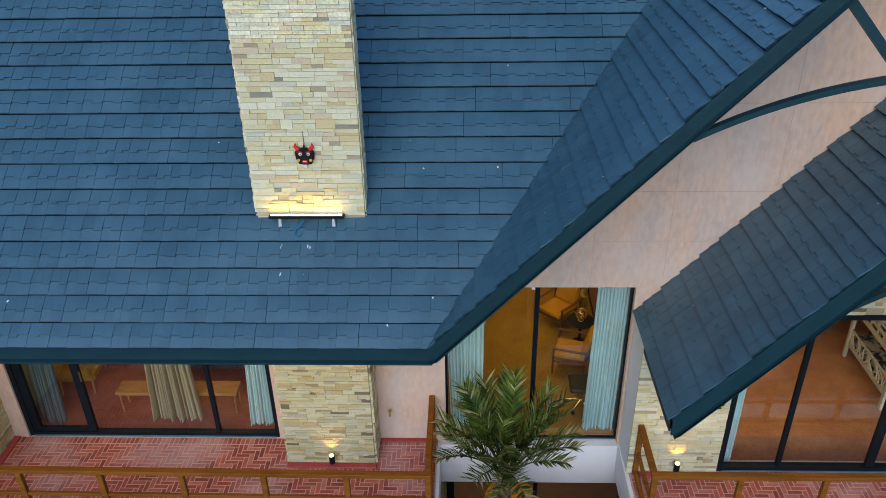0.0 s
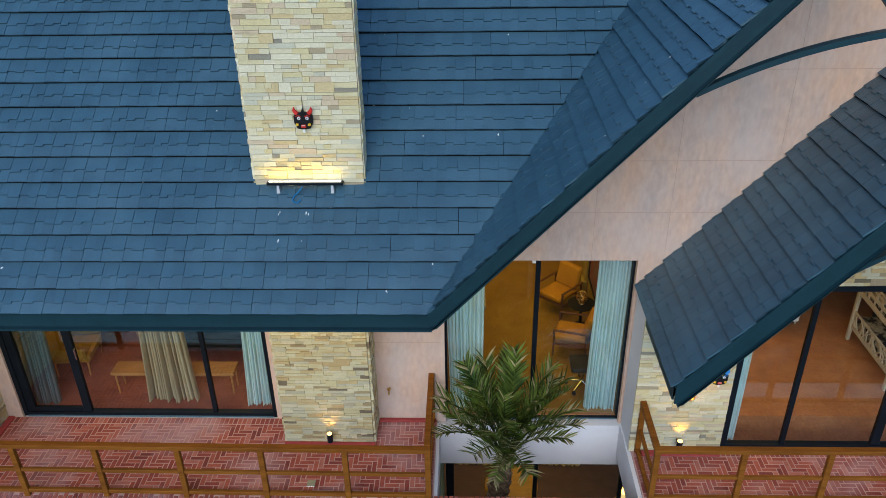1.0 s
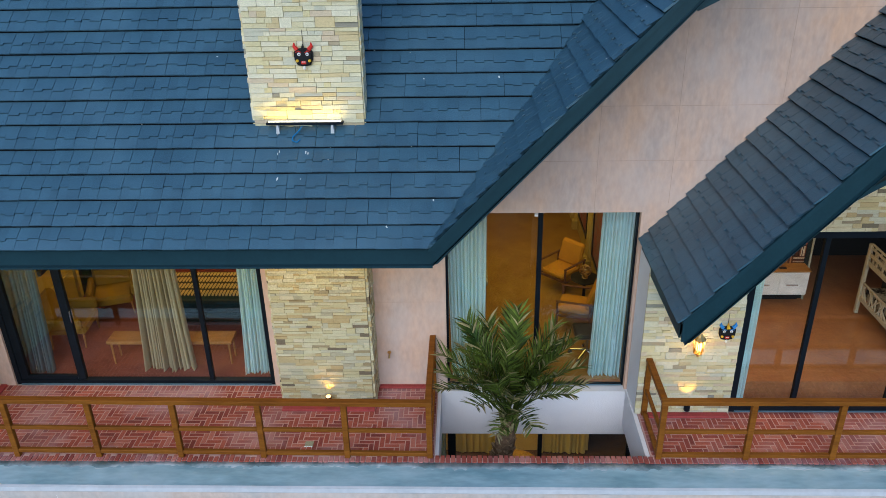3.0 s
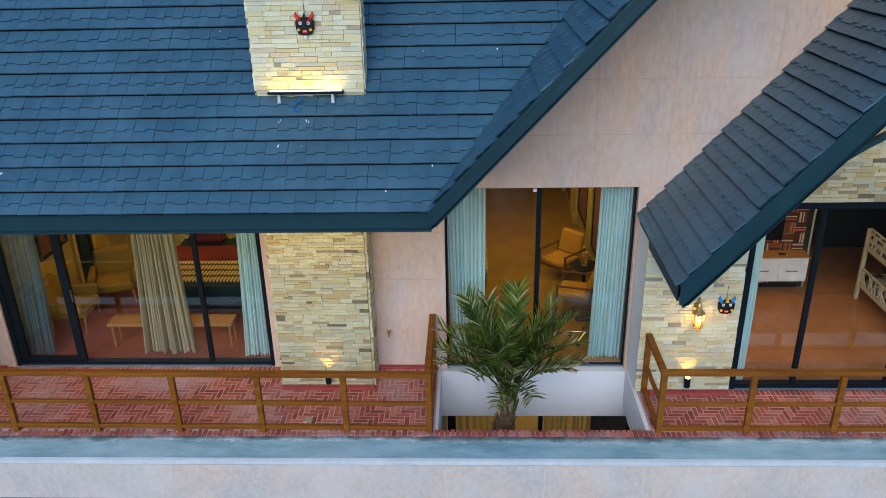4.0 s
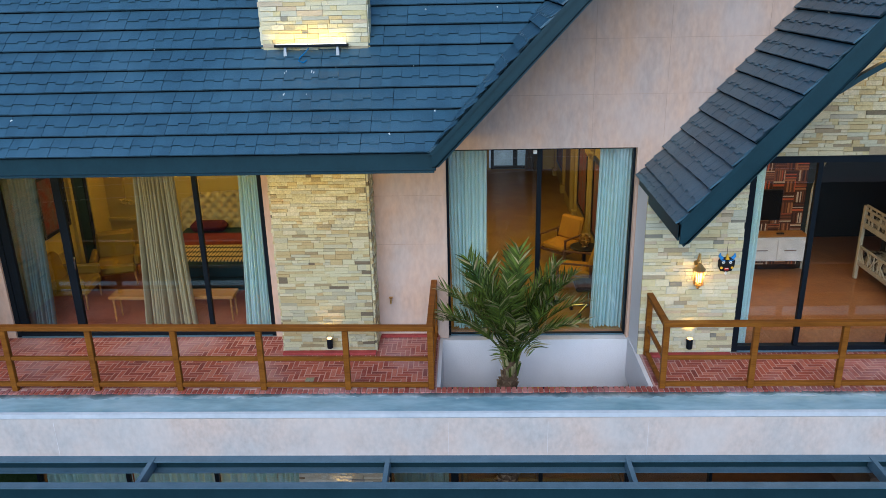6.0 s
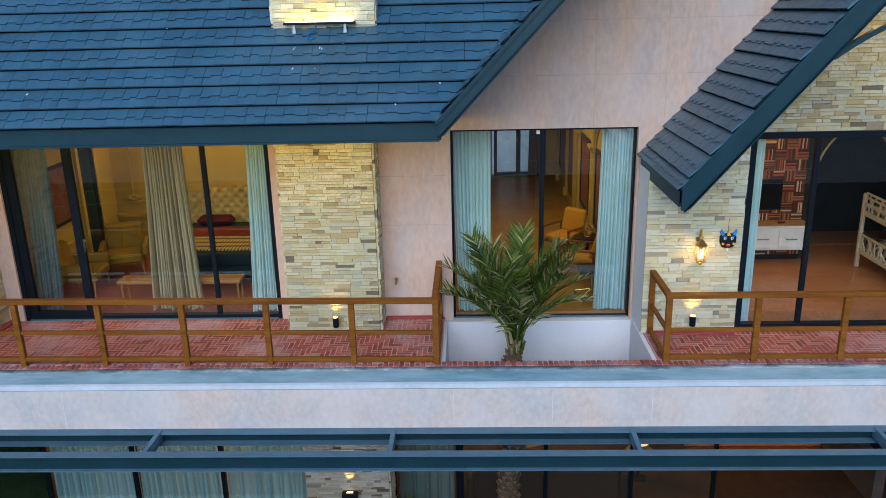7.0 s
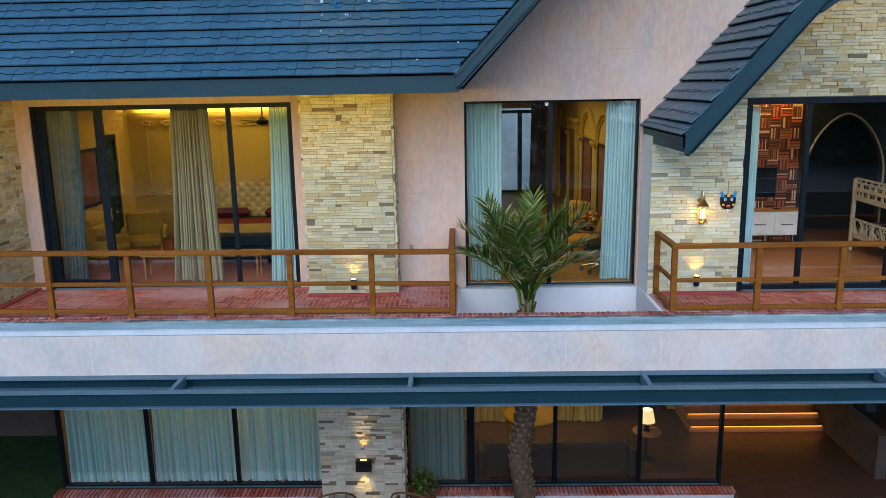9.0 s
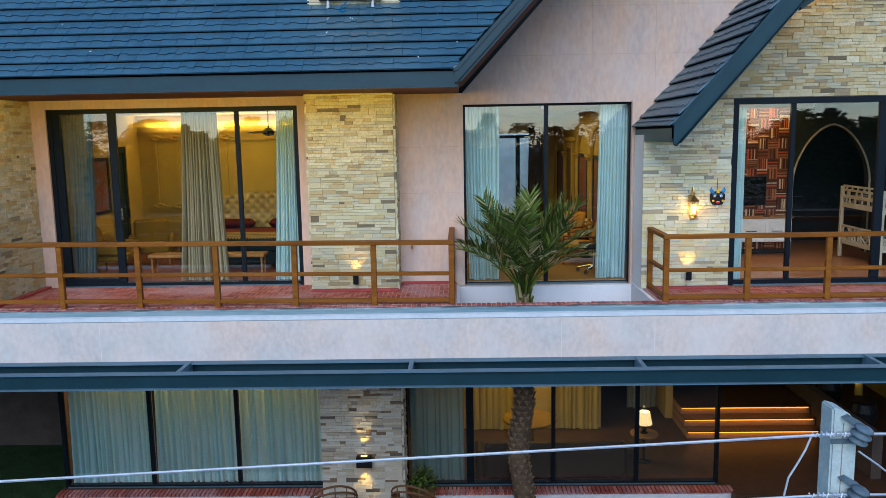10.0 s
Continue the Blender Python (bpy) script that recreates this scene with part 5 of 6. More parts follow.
curtain("heavy brown curtain beside the gallery end door", 2.16, 2.60, 2.12, 2.62, 12.25, F + 0.01, 6.3, cloth("brown_drape", (0.10, 0.062, 0.035), 0.0, 0.1), 6, 31, 0.03)
gb = thing("low_bench", "low bench under a black and cream patterned cloth", "bench", (0.6, 5.1, F))
part("seat", box(0.36, 0.86, 4.36, 5.84, F + 0.30, F + 0.42, chamfer=0.02), mat("patterned_bench_cloth", (0.58, 0.50, 0.30), (0.03, 0.026, 0.02), 0.9, scale=9, fine=40), gb, "black and cream patterned cloth")
for x in (0.41, 0.81):
    for y in (4.44, 5.76):
        part("leg", box(x - 0.025, x + 0.025, y - 0.025, y + 0.025, F, F + 0.298, chamfer=0.004), WALNUT, gb)

# ---- nursery behind the right-hand sliding window ----
MOSAIC = palette("mixed_wood_slips", [(0, (0.10, 0.035, 0.015)), (0.3, (0.20, 0.07, 0.025)), (0.5, (0.05, 0.02, 0.012)), (0.68, (0.36, 0.15, 0.05)), (0.80, (0.48, 0.10, 0.03)), (0.9, (0.55, 0.42, 0.27))], 0.55, 60, 0.1)
panel = thing("wood_wall_panel", "wall panel of basket-weave mixed wood slips", "wall panel", (5.3, 4.40, F), kind="structure")
part("backing", box(4.4, 6.62, 4.385, 4.42, F, 6.55), BLACK, panel)


def mosaic_cell(seed, upright):
    r = random.Random(seed)
    bm = bmesh.new()
    s = 0.0
    while s < 0.199:
        w = min(r.choice((0.016, 0.024, 0.032)), 0.2 - s)
        d = r.uniform(0.008, 0.02)
        a, b = (s + 0.001, s + w - 0.001), (0.002, 0.198)
        if upright:
            box(a[0], a[1], -d, 0, b[0], b[1], bm)
        else:
            box(b[0], b[1], -d, 0, a[0], a[1], bm)
        s += w
    return mesh_of("wood_block", bm, MOSAIC)


CELLS = [[mosaic_cell(s, u) for s in range(4)] for u in (False, True)]
r_cell = random.Random(9)
for i in range(10):
    for j in range(14):
        ob = new("wood_block", r_cell.choice(CELLS[(i + j) % 2]))
        ob.parent = panel
        ob.location = (4.60 + 0.2 * i - 5.3, 4.385 - 4.40, 0.1 + 0.2 * j)
tv = thing("television", "black flat television mounted on the wall", "television", (5.55, 4.33, 4.5))
part("casing", box(5.12, 6.18, 4.315, 4.36, 4.53, 5.11, chamfer=0.006), BLACK, tv)
part("screen", box(5.135, 6.165, 4.310, 4.314, 4.545, 5.095), mat("dark_screen", (0.006, 0.007, 0.008), rough=0.12, bump=0), tv)
cab = thing("tv_cabinet", "white wall-hung cabinet below the television", "cabinet", (5.6, 4.2, 3.83))
part("body", box(5.05, 6.60, 4.05, 4.36, 3.83, 4.29, chamfer=0.005), WHITE, cab)
part("top", box(5.03, 6.62, 4.03, 4.36, 4.295, 4.32, chamfer=0.004), OAK, cab)
for x0 in (5.07, 5.58, 6.09):
    d = part("door", box(x0, x0 + 0.495, 4.032, 4.048, 3.85, 4.25, chamfer=0.003), WHITE, cab)
    part("handle", box(x0 + 0.12, x0 + 0.33, 4.015, 4.03, 4.04, 4.055), CHROME, d)
for ob in (tv, cab):
    ob.location.z += 0.05
rem = thing("remote_control", "small black remote on the cabinet", "remote control", (6.0, 4.1, 4.36))
part("casing", box(6.08, 6.21, 4.12, 4.17, 4.372, 4.395, chamfer=0.005), BLACK, rem)

# pointed arch through the nursery wall
AX, AW, AS, AT = 7.48, 0.76, 5.05, 6.15
side = []
for i in range(17):
    t = i / 16
    side.append((AX - AW * (1 - t ** 1.55), AS + (AT - AS) * (1 - (1 - t) ** 1.6)))
outline = [(6.62, F), (AX - AW, F)] + side + [(2 * AX - x, z) for x, z in side[::-1][1:]] + [(AX + AW, F), (9.8, F), (9.8, CEILING), (6.62, CEILING)]
structure("wall_nursery_arch", prism(outline, "y", 4.42, 4.6), mat("near_black_green", (0.022, 0.028, 0.026), rough=0.8), "near-black wall pierced by a pointed arch", "wall")
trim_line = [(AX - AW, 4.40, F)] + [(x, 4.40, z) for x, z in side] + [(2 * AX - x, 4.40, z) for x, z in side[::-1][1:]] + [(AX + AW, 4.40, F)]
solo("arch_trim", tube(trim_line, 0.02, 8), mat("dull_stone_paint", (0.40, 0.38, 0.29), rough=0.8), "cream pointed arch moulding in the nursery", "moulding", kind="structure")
structure("wall_nursery_alcove", box(6.4, 9.8, 6.2, 6.3, F, CEILING), mat("near_black_alcove", (0.012, 0.018, 0.02), rough=0.7), "near-black wall beyond the arch", "wall")

bunk = thing("bunk_bed", "cream painted bunk bed with cut-out rails", "bed", (7.8, 3.4, F))
PATTERN = mat("black_cream_bedding", (0.012, 0.013, 0.015), (0.30, 0.27, 0.20), 0.9, scale=5, fine=30, edge=0.05)
IVORY = mat("ivory_paint", (0.50, 0.45, 0.33), rough=0.5, bump=0.02, grain=0.05)
YA, YB, XB = 2.45, 3.90, 7.48
for x in (XB, 9.35):
    for y in (YA, YB):
        part("post", box(x - 0.03, x + 0.03, y - 0.035, y + 0.035, F, 4.97, chamfer=0.006), IVORY, bunk)
# end panel: solid boards with cut-outs between them, and a panel of sawn branches round the lower bed
for z0, z1 in ((4.575, 4.67), (4.75, 4.815), (4.885, 4.925), (4.965, 5.0)):
    part("end_board", box(XB - 0.012, XB + 0.012, YA + 0.036, YB - 0.036, z0, z1, chamfer=0.004), IVORY, bunk)
r_twig = random.Random(12)
for z0, z1 in ((4.67, 4.75), (4.815, 4.885), (4.925, 4.965)):
    y = YA + 0.06
    while y < YB - 0.12:
        w = r_twig.uniform(0.03, 0.10)
        part("cut_out_bridge", prism([(y, z0), (y + w, z0), (y + w * r_twig.uniform(0.5, 1.3), z1), (y + w * r_twig.uniform(-0.2, 0.3), z1)], "x", XB - 0.010, XB + 0.010), IVORY, bunk)
        y += w + r_twig.uniform(0.07, 0.22)
for z0, z1 in ((3.875, 3.955), (4.20, 4.24)):
    part("end_rail", box(XB - 0.015, XB + 0.015, YA + 0.036, YB - 0.036, z0, z1, chamfer=0.004), IVORY, bunk)
for k in range(20):
    ya = YA + 0.06 + 1.30 * k / 19
    yb = min(max(ya + r_twig.uniform(-0.26, 0.26), YA + 0.05), YB - 0.05)
    mid = (ya + yb) / 2 + r_twig.uniform(-0.09, 0.09)
    part("branch", tube([(XB, ya, 3.95), (XB, mid, 4.08 + r_twig.uniform(-0.03, 0.03)), (XB, yb, 4.205)], [0.017, 0.014, 0.011], 6), IVORY, bunk, "ivory sawn branch")
for z in (3.98, 4.66):
    part("side_rail", box(XB + 0.031, 9.319, YA - 0.018, YA + 0.018, z - 0.10, z + 0.02, chamfer=0.004), IVORY, bunk)
    part("mattress", box(XB + 0.05, 9.30, YA + 0.04, YB - 0.04, z - 0.08, z + 0.16, chamfer=0.04), PATTERN, bunk, "black and cream patterned bedding")
part("guard_rail", box(XB + 0.031, 9.319, YA - 0.018, YA + 0.018, 4.86, 4.93, chamfer=0.004), IVORY, bunk)

strip = thing("cove_light", "warm LED strip at the nursery ceiling", "lamp", (5.6, 3.9, 6.45))
part("housing", box(4.50, 6.80, 3.78, 4.02, 6.475, 6.622), WHITE, strip)
part("strip", box(4.55, 6.75, 4.024, 4.034, 6.50, 6.54), COVE, strip)
area_lamp("nursery_cove_glow", (5.5, 4.06, 6.50), (5.5, 4.40, 5.6), 2.0, 0.04, 9, (1.0, 0.50, 0.08))

# ---- ground floor ----
ltab = thing("side_table", "small round table under the lit lamp", "table", (3.48, 2.74, -0.075))
part("top", lathe((3.48, 2.74, 0.45), [(0.25, 0), (0.26, 0.01), (0.26, 0.03), (0.25, 0.035)], 24), OAK, ltab)
part("stem", lathe((3.48, 2.74, -0.075), [(0.15, 0), (0.14, 0.02), (0.025, 0.05), (0.025, 0.525)], 12), BLACK, ltab)
lamp = thing("table_lamp", "lit table lamp with a pleated cream shade", "lamp", (3.48, 2.74, 0.485))
part("base", lathe((3.48, 2.74, 0.485), [(0.07, 0), (0.07, 0.015), (0.03, 0.03), (0.05, 0.08), (0.02, 0.13), (0.015, 0.2)], 16), BLACK, lamp)
bm = lathe((3.48, 2.74, 0.66), [(0.15, 0), (0.125, 0.12), (0.10, 0.24), (0.09, 0.24)], 44)
for i, v in enumerate(bm.verts):
    if i % 2:
        v.co.x, v.co.y = 3.48 + (v.co.x - 3.48) * 0.9, 2.74 + (v.co.y - 2.74) * 0.9
shade = part("shade", bm, SHADE_LIT, lamp, "glowing pleated shade")
part("shade_trim", lathe((3.48, 2.74, 0.648), [(0.150, 0), (0.154, 0.004), (0.154, 0.014), (0.150, 0.018)], 32), OAK, shade, "wooden rim")
point_lamp("table_lamp_light", (3.48, 2.74, 0.98), 3)
TABLE_WOOD = mat("golden_table_wood", (0.22, 0.125, 0.018), (0.16, 0.085, 0.014), 0.55, stretch=(1, 5, 5), spec=0.05)
rt = thing("round_table", "large round golden wood table in the living room", "table", (1.37, 3.1, -0.075))
part("top", lathe((1.37, 3.1, 0.62), [(0.50, 0), (0.52, 0.015), (0.52, 0.04), (0.50, 0.05)], 32), TABLE_WOOD, rt)
part("stem", lathe((1.37, 3.1, -0.075), [(0.35, 0), (0.33, 0.03), (0.08, 0.08), (0.08, 0.69)], 16), TABLE_WOOD, rt)
sofa = thing("sofa", "long dark brown sofa behind the glass", "sofa", (1.7, 2.25, -0.075))
DARK_BROWN = mat("dark_brown_leather", (0.035, 0.022, 0.016), rough=0.5)
part("seat", box(0.46, 3.0, 2.14, 2.55, 0.0, 0.30, chamfer=0.05), DARK_BROWN, sofa)
part("backrest", box(0.46, 3.0, 1.95, 2.15, -0.075, 0.60, chamfer=0.06), DARK_BROWN, sofa)
for x in (0.3, 3.0):
    part("arm", box(x, x + 0.16, 1.97, 2.55, -0.075, 0.46, chamfer=0.05), DARK_BROWN, sofa)
curtain("drape at the living room wall, coloured as warmly lit", 1.95, 2.9, 1.95, 2.9, 4.36, -0.05, 2.8, OCHRE_DRAPE, 8, 40)
curtain("drape at the living room wall, coloured as warmly lit", 0.2, 1.1, 0.2, 1.1, 4.36, -0.05, 2.8, OCHRE_DRAPE, 5, 42, 0.015)
curtain("pale drape deep in the ground floor room", 3.75, 4.4, 3.75, 4.4, 5.6, -0.05, 2.8, DRAPE, 6, 41)
steps = thing("lit_steps", "broad entrance steps with LED lit nosings", "steps", (5.9, 4.0, -0.075), kind="structure")
RISER = mat("oiled_wood_riser", (0.30, 0.17, 0.07), (0.22, 0.12, 0.05), 0.5, stretch=(0.4, 4, 4))
for k in range(3):
    y0, z0 = 3.77 + 0.235 * k, -0.07 + 0.17 * k
    s = part("step", box(4.6, 7.25, y0 + 0.04, 7.3, z0, z0 + 0.14), RISER, steps)
    part("tread", box(4.6, 7.25, y0, 7.3, z0 + 0.142, z0 + 0.167, chamfer=0.004), FLOOR_DARK, s)
    part("led_strip", box(4.62, 7.2, y0 + 0.012, y0 + 0.03, z0 + 0.122, z0 + 0.139), LED, s, "glowing amber LED strip")
    area_lamp("step_glow", (5.9, y0 + 0.005, z0 + 0.12), (5.9, y0 + 0.0, z0 - 0.5), 2.5, 0.02, 0.9, (1.0, 0.36, 0.04))
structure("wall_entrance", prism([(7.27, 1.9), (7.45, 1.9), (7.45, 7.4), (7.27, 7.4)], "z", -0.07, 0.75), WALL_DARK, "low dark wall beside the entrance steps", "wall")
for x, y in ((7.75, 4.6), (7.75, 3.2)):
    p = thing("planter", "tall black urn beside the entrance", "planter", (x, y, -0.075), "entrance urns")
    part("body", lathe((x, y, -0.075), [(0.16, 0), (0.2, 0.05), (0.14, 0.12), (0.24, 0.5), (0.27, 0.8), (0.22, 0.95), (0.26, 1.0)], 20), BLACK, p)
for x, y in ((8.25, 5.6), (8.9, 5.6)):
    c = thing("column", "cream column washed by a warm lamp", "column", (x, y, -0.075), "entrance columns", "structure")
    part("shaft", lathe((x, y, -0.075), [(0.12, 0), (0.12, 0.08), (0.085, 0.12), (0.075, 2.9), (0.10, 2.97)], 20), WALL_CREAM, c)
    spot_lamp("column_light", (x - 0.35, y - 0.35, 0.02), (x, y, 1.2), 8, 60)


def wicker_chair(x, y, turn):
    w = thing("wicker_chair", "brown wicker tub chair on the terrace", "chair", (0, 0, 0), "terrace chairs")
    wick = WICKER
    part("seat", lathe((0, 0, 0.25), [(0.30, 0), (0.32, 0.03), (0.32, 0.08), (0.29, 0.11)], 20), wick, w)
    for k in range(6):
        part("weave_band", tube([(0.36 * math.cos(a), 0.36 * math.sin(a), 0.36 + 0.06 * k * math.sin(max(0, a)) + 0.02 * k) for a in [math.pi * (i / 14 * 1.3 - 0.15) for i in range(15)]], 0.014, 6), wick, w)
    for i in range(9):
        a = math.pi * (i / 8 * 1.3 - 0.15)
        part("stake", tube([(0.34 * math.cos(a), 0.34 * math.sin(a), 0.25), (0.36 * math.cos(a), 0.36 * math.sin(a), 0.46 + 0.30 * math.sin(max(0, a)))], 0.009, 5), wick, w)
    for k in range(4):
        a = k * math.tau / 4 + 0.8
        part("leg", tube([(0.26 * math.cos(a), 0.26 * math.sin(a), 0), (0.24 * math.cos(a), 0.24 * math.sin(a), 0.26)], 0.016, 6), wick, w)
    w.matrix_basis = pose(x, y, -0.42, 0, 0, turn) @ Matrix.Diagonal((1.08, 1.1, 1.36, 1))


WICKER = mat("brown_wicker", (0.16, 0.08, 0.035), rough=0.7, fine=120, bump=0.4)
wicker_chair(-2.05, 0.68, 195)
wicker_chair(-0.70, 0.68, 165)
potp = thing("potted_plant", "bushy plant in a terracotta pot by the glass", "plant", (-0.62, 1.32, -0.42))
part("pot", lathe((-0.62, 1.32, -0.42), [(0.13, 0), (0.16, 0.04), (0.20, 0.36), (0.22, 0.38), (0.22, 0.43), (0.18, 0.43)], 20), WICKER, potp)
bm = bmesh.new()
r_leaf = random.Random(3)
for i in range(420):
    a, e, q = r_leaf.uniform(0, math.tau), r_leaf.uniform(-0.3, 1.5), r_leaf.uniform(0.05, 0.30)
    d = Vector((math.cos(a) * math.cos(e), math.sin(a) * math.cos(e), math.sin(e)))
    o = Vector((-0.62, 1.32, 0.16)) + d * q
    f = Vector((r_leaf.uniform(-1, 1), r_leaf.uniform(-1, 1), r_leaf.uniform(-0.4, 1))).normalized()
    s = f.cross(d).normalized() * 0.018
    bm.faces.new([bm.verts.new(p) for p in (o, o + f * 0.04 + s, o + f * 0.085, o + f * 0.04 - s)])
part("leaves", bm, LEAF, potp)

# lawn beside the house, and a far line of woods behind the path
bm = bmesh.new()
r_g = random.Random(21)
for i in range(9000):
    x, y = r_g.uniform(-12.5, -7.15), r_g.uniform(0.8, 4.5)
    h, a = r_g.uniform(0.03, 0.08), r_g.uniform(0, math.tau)
    d = Vector((math.cos(a), math.sin(a), 0)) * 0.006
    o = Vector((x, y, -0.42))
    bm.faces.new([bm.verts.new(p) for p in (o - d, o + d, o + Vector((r_g.uniform(-0.03, 0.03), r_g.uniform(-0.03, 0.03), h)))])
solo("grass", bm, GRASS, "dark lawn grass beside the house", "grass", kind="stuff")
solo("lawn", box(-30, -7.12, -2, 4.6, -0.43, -0.41), GRASS, "dark lawn beside the house", "lawn", kind="structure")
verts, faces = [], []
for i in range(190):
    cx, cy, h = r_g.uniform(-75, 75), r_g.uniform(-66, -50), r_g.uniform(6.2, 8.6)
    wd = r_g.uniform(2.2, 5.0)
    for k in range(950):
        z = -0.4 + h * r_g.random() ** 0.75
        rr = wd * math.sqrt(max(0.05, 1 - abs(2 * (z + 0.4) / h - 0.9))) * r_g.random() ** 0.45
        a = r_g.uniform(0, math.tau)
        o = Vector((cx + rr * math.cos(a), cy + rr * math.sin(a), z))
        n = len(verts)
        for _ in range(4):
            verts.append(tuple(o + Vector((r_g.uniform(-0.3, 0.3), r_g.uniform(-0.3, 0.3), r_g.uniform(-0.15, 0.15)))))
        faces += [(n, n + 1, n + 2), (n + 1, n + 2, n + 3)]
me = bpy.data.meshes.new("far_trees")
me.from_pydata(verts, [], faces)
me.materials.append(mat("far_foliage", (0.06, 0.09, 0.05), (0.03, 0.055, 0.03), 0.9, scale=0.4, fine=3))
tagged(new("far_trees", me), "dark line of far trees", "trees", "", "stuff")

# ---- shingle panels ----
def panel_mesh(seed, w=1.26, h=0.3465):
    """One pressed roofing panel: two rows of tabs, the upper over the lower, with stepped edges and a raised front nose."""
    rnd = random.Random(seed)
    bm = bmesh.new()
    n = 5

    def tab(a, b, v0, v1, z0, z1, thick):
        q = [(a, v0, z0), (b, v0, z0), (b, v1, z1), (a, v1, z1)]
        t = [bm.verts.new(p) for p in q]
        u = [bm.verts.new((x, y, z - thick)) for x, y, z in q]
        bm.faces.new(t)
        bm.faces.new(u[::-1])
        for k in range(4):
            bm.faces.new((t[k], u[k], u[(k + 1) % 4], t[(k + 1) % 4]))

    g = 0.0028
    end_gap = 0.0035
    low = [0.0] + [w * (i + rnd.uniform(-0.14, 0.14)) / n for i in range(1, n)] + [w]
    high = sorted(low + [a + (b - a) * rnd.uniform(0.4, 0.6) for a, b in zip(low, low[1:])])
    mids = [h * ((0.40, 0.49)[(i + seed) % 2] + rnd.uniform(-0.02, 0.02)) for i in range(2 * n)]
    # the pressed sheet under the tabs, a few millimetres below their faces
    tab(end_gap, w - end_gap, 0.004, h - 0.002, 0.0425, 0.0055, 0.016)
    # upper tabs, then the lower tabs that butt against them
    for i, (a, b) in enumerate(zip(high, high[1:])):
        lift = 0.0015 * (i // 2 % 2)
        tab(a + (0 if i % 2 else g), b - (g if i % 2 else 0), mids[i], h - 0.004, 0.047 - 0.036 * mids[i] / h + 0.013 + lift, 0.010, 0.009)
    for i, (a, b) in enumerate(zip(low, low[1:])):
        front, lift = (0.0, 0.005)[(i + seed) % 2], rnd.uniform(0, 0.002)
        a, b = a + g, b - g
        for k, (c0, c1) in enumerate(zip(high, high[1:])):
            p, q = max(a, c0), min(b, c1)
            if q - p > 0.002:
                end = mids[k] - 0.006
                tab(p, q, front, end, 0.046 + lift, 0.046 + lift - 0.036 * end / h, 0.018)
    # nail heads near the lower edge
    for x in (w * rnd.uniform(0.12, 0.3), w * rnd.uniform(0.6, 0.85)):
        v = rnd.uniform(0.03, 0.06)
        ring = [[bm.verts.new((x + r * math.cos(k * math.pi / 3), v + r * math.sin(k * math.pi / 3), 0.036 + z)) for k in range(6)] for r, z in ((0.012, 0.0), (0.009, 0.011))]
        for k in range(6):
            bm.faces.new((ring[0][k], ring[0][(k + 1) % 6], ring[1][(k + 1) % 6], ring[1][k]))
        bm.faces.new(ring[1])
    bm.faces.ensure_lookup_table()
    # sheet below the tabs; its near-black puts shade into the gaps
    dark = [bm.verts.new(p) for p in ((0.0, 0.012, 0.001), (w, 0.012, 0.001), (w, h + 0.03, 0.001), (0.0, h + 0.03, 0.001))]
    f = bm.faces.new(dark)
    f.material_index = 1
    me = mesh_of("shingle_panel", bm, SHINGLE)
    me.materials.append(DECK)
    return me


PANELS = [panel_mesh(s) for s in range(6)]
rnd = random.Random(5)
PW, PH = 1.26, 0.3465


def frame_matrix(o, u, v):
    u, v = Vector(u).normalized(), Vector(v).normalized()
    n = u.cross(v)
    return Matrix(((u.x, v.x, n.x, o[0]), (u.y, v.y, n.y, o[1]), (u.z, v.z, n.z, o[2]), (0, 0, 0, 1)))


def lay_panel(parent, m, clip=None, rest=None, tall=0.3465, nose=1.0):
    """clip: a plane (point, normal); what lies on the normal's side is cut away."""
    me = rnd.choice(PANELS)
    m = m @ Matrix.Diagonal((1, tall / PH, nose, 1)) @ Matrix.Rotation(radians(rnd.uniform(-0.12, 0.12)), 4, "Z") @ Matrix.Translation((0, 0, rnd.uniform(0, 0.004)))
    if clip:
        side = [(m @ Vector(c) - clip[0]).dot(clip[1]) for c in ((0, 0, 0), (PW, 0, 0), (PW, PH, 0), (0, PH, 0))]
        if min(side) >= -0.01:
            return
        if max(side) > 0:
            bm = bmesh.new()
            bm.from_mesh(me)
            bm.transform(m)
            bmesh.ops.bisect_plane(bm, geom=bm.verts[:] + bm.edges[:] + bm.faces[:], plane_co=clip[0], plane_no=clip[1], clear_outer=True)
            if len(bm.faces):
                me = mesh_of("shingle_panel", bm, SHINGLE)
                me.materials.append(DECK)
                piece("shingle_panel", me, parent, Matrix())
            return
    if rest is not None:
        rest.add(*lists(me), m)
        return
    piece("shingle_panel", me, parent, m)


c = 1 / math.hypot(1, PITCH)
v_main = Vector((0, c, PITCH * c))
first = (-0.81, -0.67, -0.43, -0.84, -0.15, -0.62, -0.32, -0.9)
# the valley plane stands upright over the line where the slopes meet
valley_dir = Vector((PITCH / MID_M, 1, 0)).normalized()
valley_no = Vector((valley_dir.y, -valley_dir.x, 0))
valley_co = Vector((valley_x(EAVE_Y) - 0.005, EAVE_Y, 0))
far = Rest()
def main_course(k):
    return 0.3443 * k + 0.0016 * k * k - (0.03 if k else 0.0)


def side_course(k, first, step, close=0.0):
    """Courses across a gable slope: the lowest one is cut short at the eave, and they close up towards the ridge."""
    return first + step * (k - 1) - close * (k - 1) ** 2 if k else 0.0


